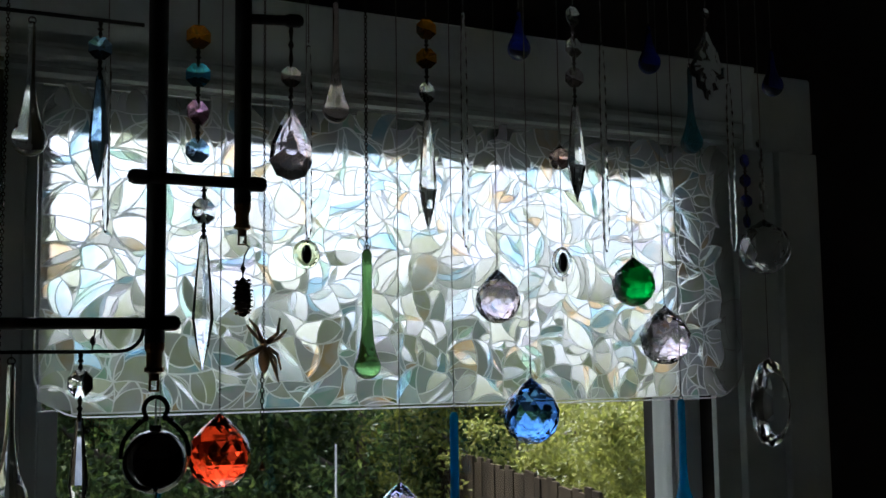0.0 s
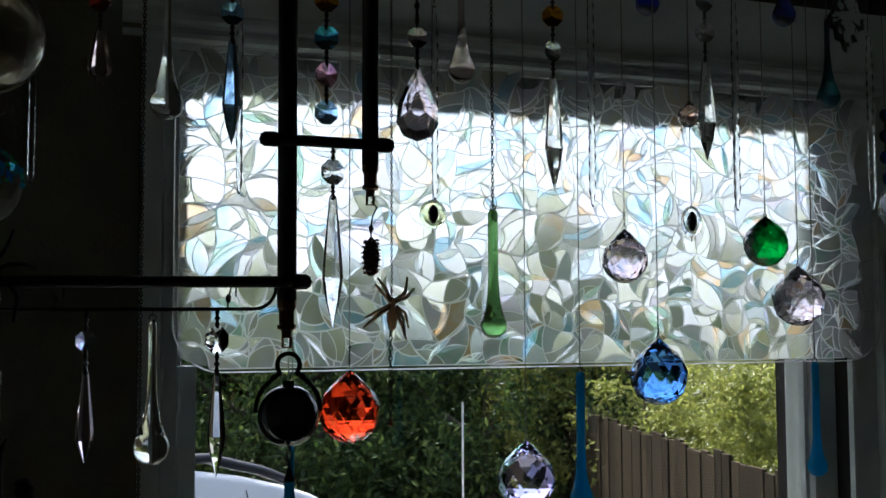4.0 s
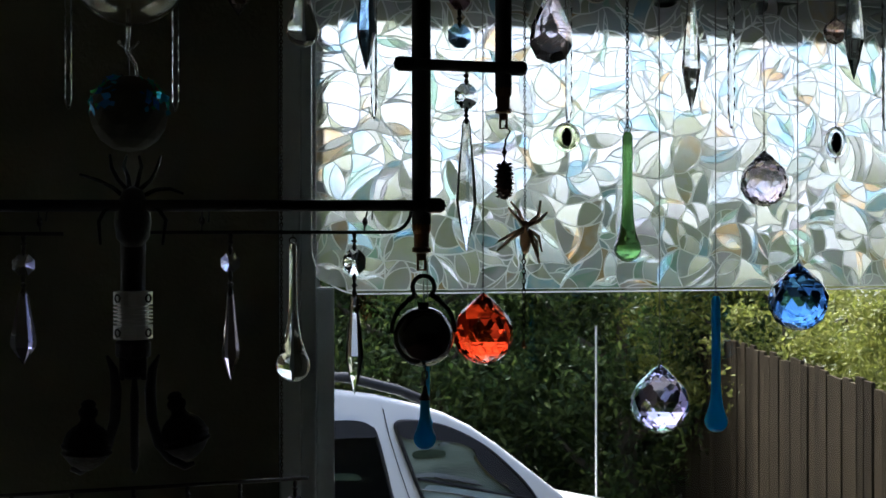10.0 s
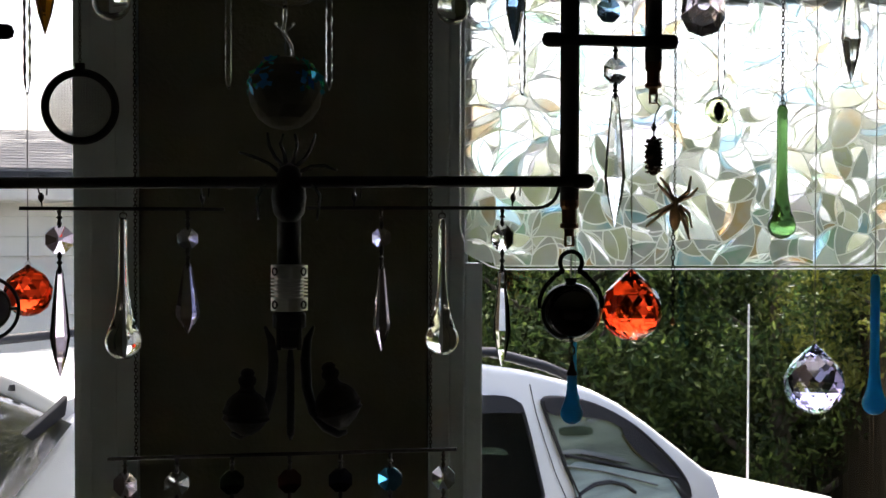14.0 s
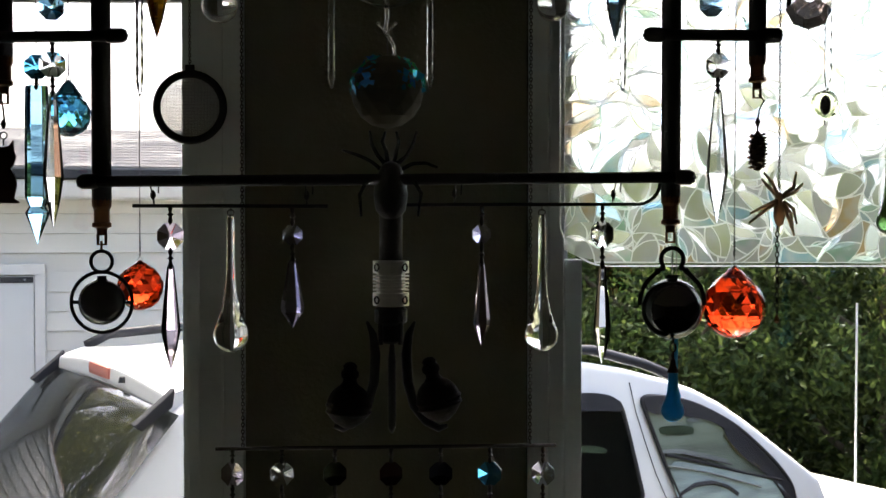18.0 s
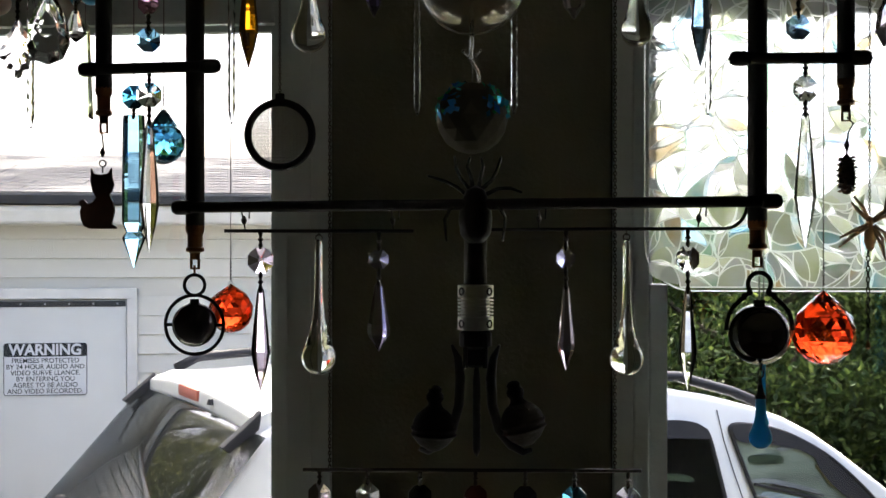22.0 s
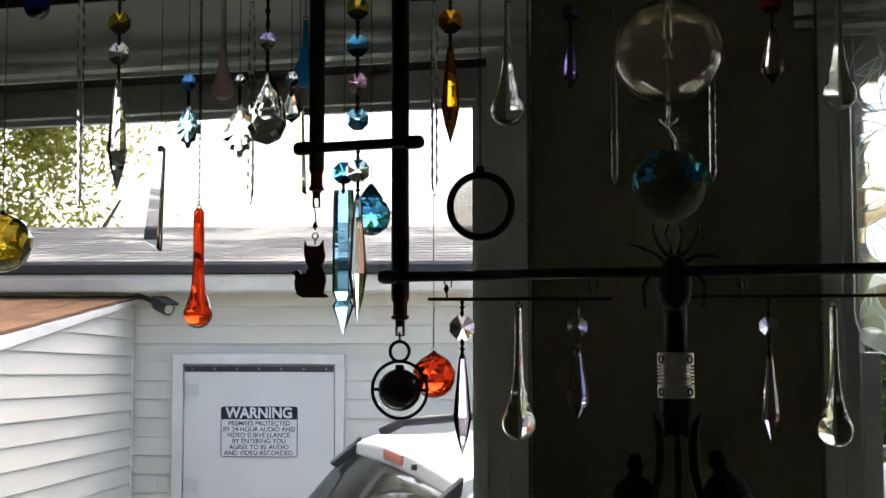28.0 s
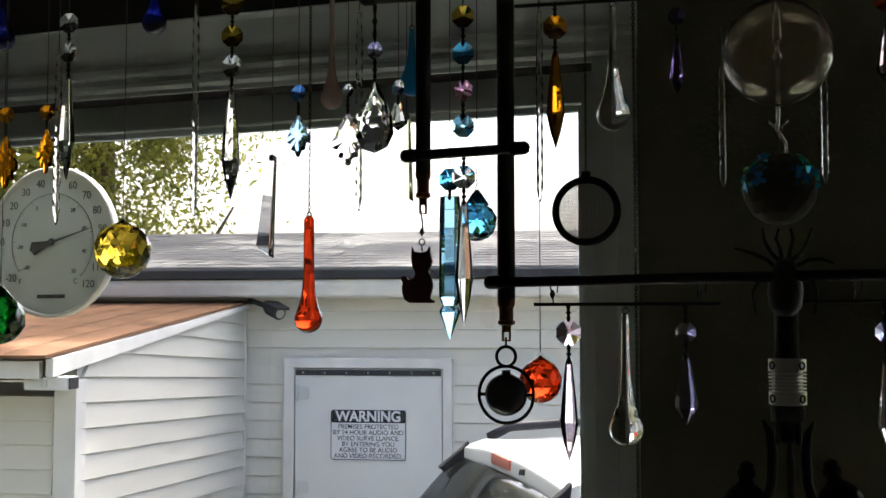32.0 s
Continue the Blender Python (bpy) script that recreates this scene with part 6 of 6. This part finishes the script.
hang("crystal_pendant", "blue bead over a pale blue scalloped leaf crystal", PEND, -0.4196, 0.800, (2.6734, 2.5901, 2.5737, 2.5354), (0.0066, 0.0114), (G_BLUE,), drop=G_ICE, shape="leaf", top=CEIL_Z)
hang("crystal_pendant", "clear bead over a pinkish clear scalloped leaf crystal", PEND, -0.3741, 0.800, (2.6694, 2.5892, 2.5721, 2.5259), (0.0056, 0.0145), (G_CLEAR,), drop=G_PINKC, shape="leaf", top=CEIL_Z)
hang("crystal_pendant", "clear bead with a short clear prism", PEND, -0.3370, 0.820, (2.6716, 2.5927, 2.5812, 2.5564), (0.0066, 0.0085), (G_CLEAR,), drop=G_CLEAR, shape="dagger", top=CEIL_Z)
hang("crystal_pendant", "yellow and clear beads over a clear icicle prism", PEND, -0.4377, 0.720, (2.6526, 2.6463, 2.6212, 2.5974, 2.5774, 2.4912), (0.0083, 0.0079), (G_YELLOW, G_YELLOW, G_CLEAR), drop=G_CLEAR, top=CEIL_Z)
hang("crystal_pendant", "clear beads over a clear icicle prism", PEND, -0.5912, 0.720, (2.6664, 2.6450, 2.6204, 2.6001, 2.5132), (0.0079, 0.0083), (G_CLEAR, G_CLEAR), drop=G_CLEAR, top=CEIL_Z)
hang("crystal_pendant", "amber bead over an amber scalloped leaf crystal", PEND, -0.6917, 0.820, (2.7019, 2.5935, 2.5806, 2.5351), (0.0069, 0.0111), (G_AMBER,), drop=G_AMBER, shape="leaf", top=CEIL_Z)
hang("crystal_pendant", "amber bead over an amber scalloped leaf crystal", PEND, -0.7384, 0.820, (2.7064, 2.5937, 2.5757, 2.5230), (0.0075, 0.0145), (G_AMBER,), drop=G_AMBER, shape="leaf", top=CEIL_Z)


def slab(label, x, y, zs, ws, mat, lean):
    ob = root("prism_slab", (x, y, CEIL_Z), label, "crystal pendant", "prism slabs")
    z0, z1 = zs[0] - CEIL_Z, zs[1] - CEIL_Z
    w = ws[0]
    part("thread", tube([(0, 0, 0), (0, 0, z0)], .0004, 5), M_THREAD, ob)
    h = z0 - z1
    bm = bmesh.new()
    rings = []
    for k, drop_z, cut in ((.55, 0, 0), (1, -h * .96, -h * .05)):
        rings.append([bm.verts.new((x * w * k, y * w * k, drop_z + cut * x)) for x, y in ((-1, 0), (.85, -.25), (1, 0), (.35, .55))])
    for k in range(4):
        bm.faces.new((rings[0][k], rings[0][(k + 1) % 4], rings[1][(k + 1) % 4], rings[1][k]))
    bm.faces.new(rings[0]), bm.faces.new(rings[1])
    bmesh.ops.recalc_face_normals(bm, faces=bm.faces[:])
    s = part("prism", bm, mat, ob, at=(0, 0, z0))
    s.rotation_euler = (0, radians(lean), radians(10))
    part("cap", lathe([(.0028, .001), (.0028, -.0035), (.0015, -.004)], 8, at=(0, 0, z0)), M_SILVER, ob)


slab("tall clear trapezoid prism slab", -0.4440, 0.800, (2.5375, 2.4523), (0.0081,), G_CLEAR, 4)
slab("tall yellow-green rainbow prism slab", -0.3411, 0.850, (2.5753, 2.5009), (0.0063,), G_RBW, 0)
# ---- trees, hedge and shrubs ----
def leaves(rng, centres, size):
    """Folded leaf shapes round the given places, as one list of verts and faces."""
    n = len(centres)
    d = rng.normal(size=(n, 3))
    d /= np.linalg.norm(d, axis=1)[:, None]
    s = rng.normal(size=(n, 3))
    s -= d * (s * d).sum(1)[:, None]
    s /= np.linalg.norm(s, axis=1)[:, None]
    u = np.cross(d, s)
    ln = size * rng.uniform(.6, 1.25, (n, 1))
    c = np.asarray(centres)
    verts = np.stack([c - d * ln, c + s * ln * .42 + u * ln * .12, c + d * ln, c - s * ln * .42 + u * ln * .12], 1).reshape(-1, 3)
    k = 4 * np.arange(n)[:, None]
    faces = np.concatenate([k + [0, 1, 2], k + [0, 2, 3]], 1).reshape(-1, 3)
    return verts.tolist(), faces.tolist()


def tree(name, label, at, height, crown_z, radii, n, size, material, seed, clumps=40, limbs=7, category="tree", reach=0.0, loose=(.16, .36)):
    """A tree; reach: how far its boughs and crown lie to the east of the trunk."""
    rng = np.random.default_rng(seed)
    t = root(name, at, label, category)
    cz = (crown_z + height) / 2
    trunk = bmesh.new()
    r0 = .05 + .018 * height
    add_tube(trunk, [(0, 0, 0), (.04, .02, cz * .4), (-.03, .03, cz * .8), (0, 0, height * .85)], [r0, r0 * .8, r0 * .55, r0 * .15], 9)
    for k in range(limbs):
        low = crown_z if reach else crown_z * .6
        a, z = k * 2.4, low + (height * .8 - low) * k / limbs
        e = (reach + radii[0] * .7 * math.cos(a), radii[1] * .7 * math.sin(a), min(height * .95, z + radii[2] * .5))
        add_tube(trunk, [(0, 0, z), (e[0] * .5, e[1] * .5, z + (e[2] - z) * .35), e], [r0 * .4, r0 * .25, r0 * .06], 6)
    part("trunk", trunk, M_BARK, t, smooth=True)
    centres = rng.normal(size=(clumps, 3))
    centres *= (rng.uniform(.25, 1, clumps) ** .5 / np.linalg.norm(centres, axis=1))[:, None]
    spread = rng.uniform(*loose, clumps)
    which = rng.integers(0, clumps, n)
    p = centres[which] + rng.normal(size=(n, 3)) * spread[which][:, None] * .55
    p = p * np.array(radii) + [reach, 0, cz]
    p = p[p[:, 2] > .05]
    v, f = leaves(rng, p, size)
    tagged(raw("crown", v, f, material, t, "leafy crown"), kind="stuff")
    return t


# dense dark hedge trees behind the car, az from the window's middle to the fence
tree("hedge_tree", "tall dense dark green hedge tree", (0.2, 9.2, 0), 3.35, .3, (1.7, 1.1, 1.75), 26000, .038, M_LEAF, 11, 150, loose=(.09, .22))
tree("hedge_tree", "tall dense dark green hedge tree", (2.0, 9.0, 0), 3.2, .2, (1.6, 1.1, 1.65), 26000, .038, M_LEAF, 12, 150, loose=(.09, .22))
tree("hedge_tree", "dense green hedge tree lit from above", (3.5, 8.3, 0), 3.05, .2, (1.35, 1.0, 1.55), 26000, .036, M_LEAF, 13, 150, loose=(.09, .22))
tree("hedge_tree", "tall dense dark green hedge tree", (1.1, 10.4, 0), 3.3, .2, (3.0, 1.0, 1.8), 34000, .06, M_LEAF, 14, 50)
tree("hedge_tree", "dark green hedge tree behind the fence", (3.9, 10.6, 0), 3.2, .3, (2.6, 1.0, 1.7), 26000, .06, M_LEAF, 15, 50)
tree("shrub", "low dark hedge along the end of the drive", (1.9, 9.9, 0), 2.2, .0, (3.8, .7, 1.15), 30000, .055, M_LEAF, 26, 90, category="shrub")
tree("shrub", "bright yellow-green leafy shrub above the fence", (4.55, 7.6, 0), 2.7, 1.0, (1.3, 1.2, .95), 34000, .028, M_LEAFY, 16, 170, category="shrub", loose=(.06, .15))
tree("shrub", "bright yellow-green leafy shrub above the fence", (4.5, 5.3, 0), 2.5, 1.1, (1.15, 1.2, .85), 34000, .025, M_LEAFY, 17, 170, category="shrub", loose=(.06, .15))
tree("garden_tree", "tall sunlit tree behind the garage roof", (-9.9, 13.5, 0), 12.5, 2.4, (3.1, 2.0, 5.0), 80000, .056, M_LEAFT, 18, 230, 3, loose=(.08, .20))
tree("garden_tree", "sunlit tree behind the garage roof", (-13.2, 12.6, 0), 7.0, 2.4, (2.2, 2.0, 2.5), 36000, .055, M_LEAFT, 19, 120, loose=(.09, .20))
tree("garden_tree", "tall tree behind the house", (-13.5, 5.0, 0), 9, 3, (3.0, 3.0, 3.0), 6000, .14, M_LEAFT, 20, 50)
tree("garden_tree", "tall leafy tree behind the window wall", (-7.5, -1.5, 0), 9, 3, (3.0, 3.0, 3.0), 6000, .14, M_LEAFT, 21, 50)
tree("garden_tree", "leafy tree beside the shed", (-9.0, 5.6, 0), 9.5, 2.2, (2.4, 2.6, 3.8), 14000, .11, M_LEAFT, 22, 60)
tree("garden_tree", "tall leafy tree beyond the shed", (-11.0, 8.2, 0), 13.5, 2.4, (3.4, 3.2, 5.6), 24000, .12, M_LEAFT, 23, 60)
tree("garden_tree", "tall leafy tree at the end of the driveway", (-10.5, 2.3, 0), 10.5, 2.4, (2.6, 2.8, 4.0), 14000, .12, M_LEAFT, 24, 60)
tree("shade_tree", "tall spreading tree whose high boughs shade the roofs", (-9.6, 9.6, 0), 10.4, 7.2, (4.6, 3.4, 1.7), 26000, .10, M_LEAFT, 25, 75, 9, reach=4.6, loose=(.06, .13))
# ---- pieces of walls, roofs and fence, last ----
def plank_mesh(name, bm, material):
    me = bpy.data.meshes.new(name)
    bm.to_mesh(me)
    bm.free()
    me.materials.append(material)
    return me


def lap_board(length, skew=0.0, tall=.1135):
    """One clapboard: thick lower edge, thin upper edge, along x from 0."""
    bm = bmesh.new()
    prof = [(0, 0), (-.016, .001), (-.018, .004), (-.006, tall), (0, tall)]
    a = [bm.verts.new((skew * z / tall, y, z)) for y, z in prof]
    b = [bm.verts.new((length, y, z)) for y, z in prof]
    for k in range(5):
        bm.faces.new((a[k], a[(k + 1) % 5], b[(k + 1) % 5], b[k]))
    bm.faces.new(a), bm.faces.new(b[::-1])
    bmesh.ops.recalc_face_normals(bm, faces=bm.faces[:])
    return plank_mesh("clapboard", bm, M_SIDING)


prng = random.Random(5)


def hang_boards(parent, length, x, y, z0, z1, turn=0.0, cut=None, step=.1122):
    z, shared = z0, None if cut else lap_board(length, 0, step + .0013)
    while z < z1 - .03:
        ob = new("clapboard", shared or lap_board(cut(z)))
        ob.parent = parent
        ob.location = (x, y + prng.uniform(-.0015, .0015), z + prng.uniform(-.001, .001))
        ob.rotation_euler = (0, 0, turn)
        z += step


Z0 = 1.995 - 17 * .1122
hang_boards(house, DX0 - .071 + 0.0, 0.0, .03, Z0, 2.10)
hang_boards(house, 2.6, DX1 + .061, .03, Z0, 2.10)
hang_boards(house, 3.86, 0.0, .03, Z0 + 19 * .1122, 2.53)
# side boards of the shed rise a little towards its front and end under the roof's slope
for n in range(23):
    z = 2.0367 + .108 * (n - 19)
    if z < 0:
        continue
    reach = max(.2, min(SL - .10, (2.462 - z) / .150))
    ob = new("clapboard", lap_board(reach, max(0, reach - max(.05, (2.462 - z - .110) / .150)), .109))
    ob.parent, ob.location, ob.rotation_euler = shed, (-.005, -.05 - reach, z + .053 * reach), (0, radians(3.0), radians(90))
hang_boards(shed, 2.4, -2.5, -SL + .03, 2.073 - 20 * .1005, 2.10, step=.1005)

tab = bmesh.new()
add_box(tab, 0, 0, 0, .298, .16, .004)
for v in tab.verts:
    v.co.z += .0015 * (1 - v.co.y / .16)
tab_me = plank_mesh("shingle", tab, M_SHINGLE)
for row in range(15):
    for col in range(18):
        ob = new("shingle", tab_me)
        ob.parent = roof
        ob.location = (-1.3 + col * .3025 + (row % 2) * .15 + prng.uniform(-.004, .004), .01 + row * .145 + prng.uniform(-.004, .004), .002)

pk = box(0, 0, 0, .093, .02, 1.80, .003)
for v in pk.verts:
    if v.co.z > 1.5:
        v.co.z -= .02 if abs(v.co.x - .0465) > .035 else 0
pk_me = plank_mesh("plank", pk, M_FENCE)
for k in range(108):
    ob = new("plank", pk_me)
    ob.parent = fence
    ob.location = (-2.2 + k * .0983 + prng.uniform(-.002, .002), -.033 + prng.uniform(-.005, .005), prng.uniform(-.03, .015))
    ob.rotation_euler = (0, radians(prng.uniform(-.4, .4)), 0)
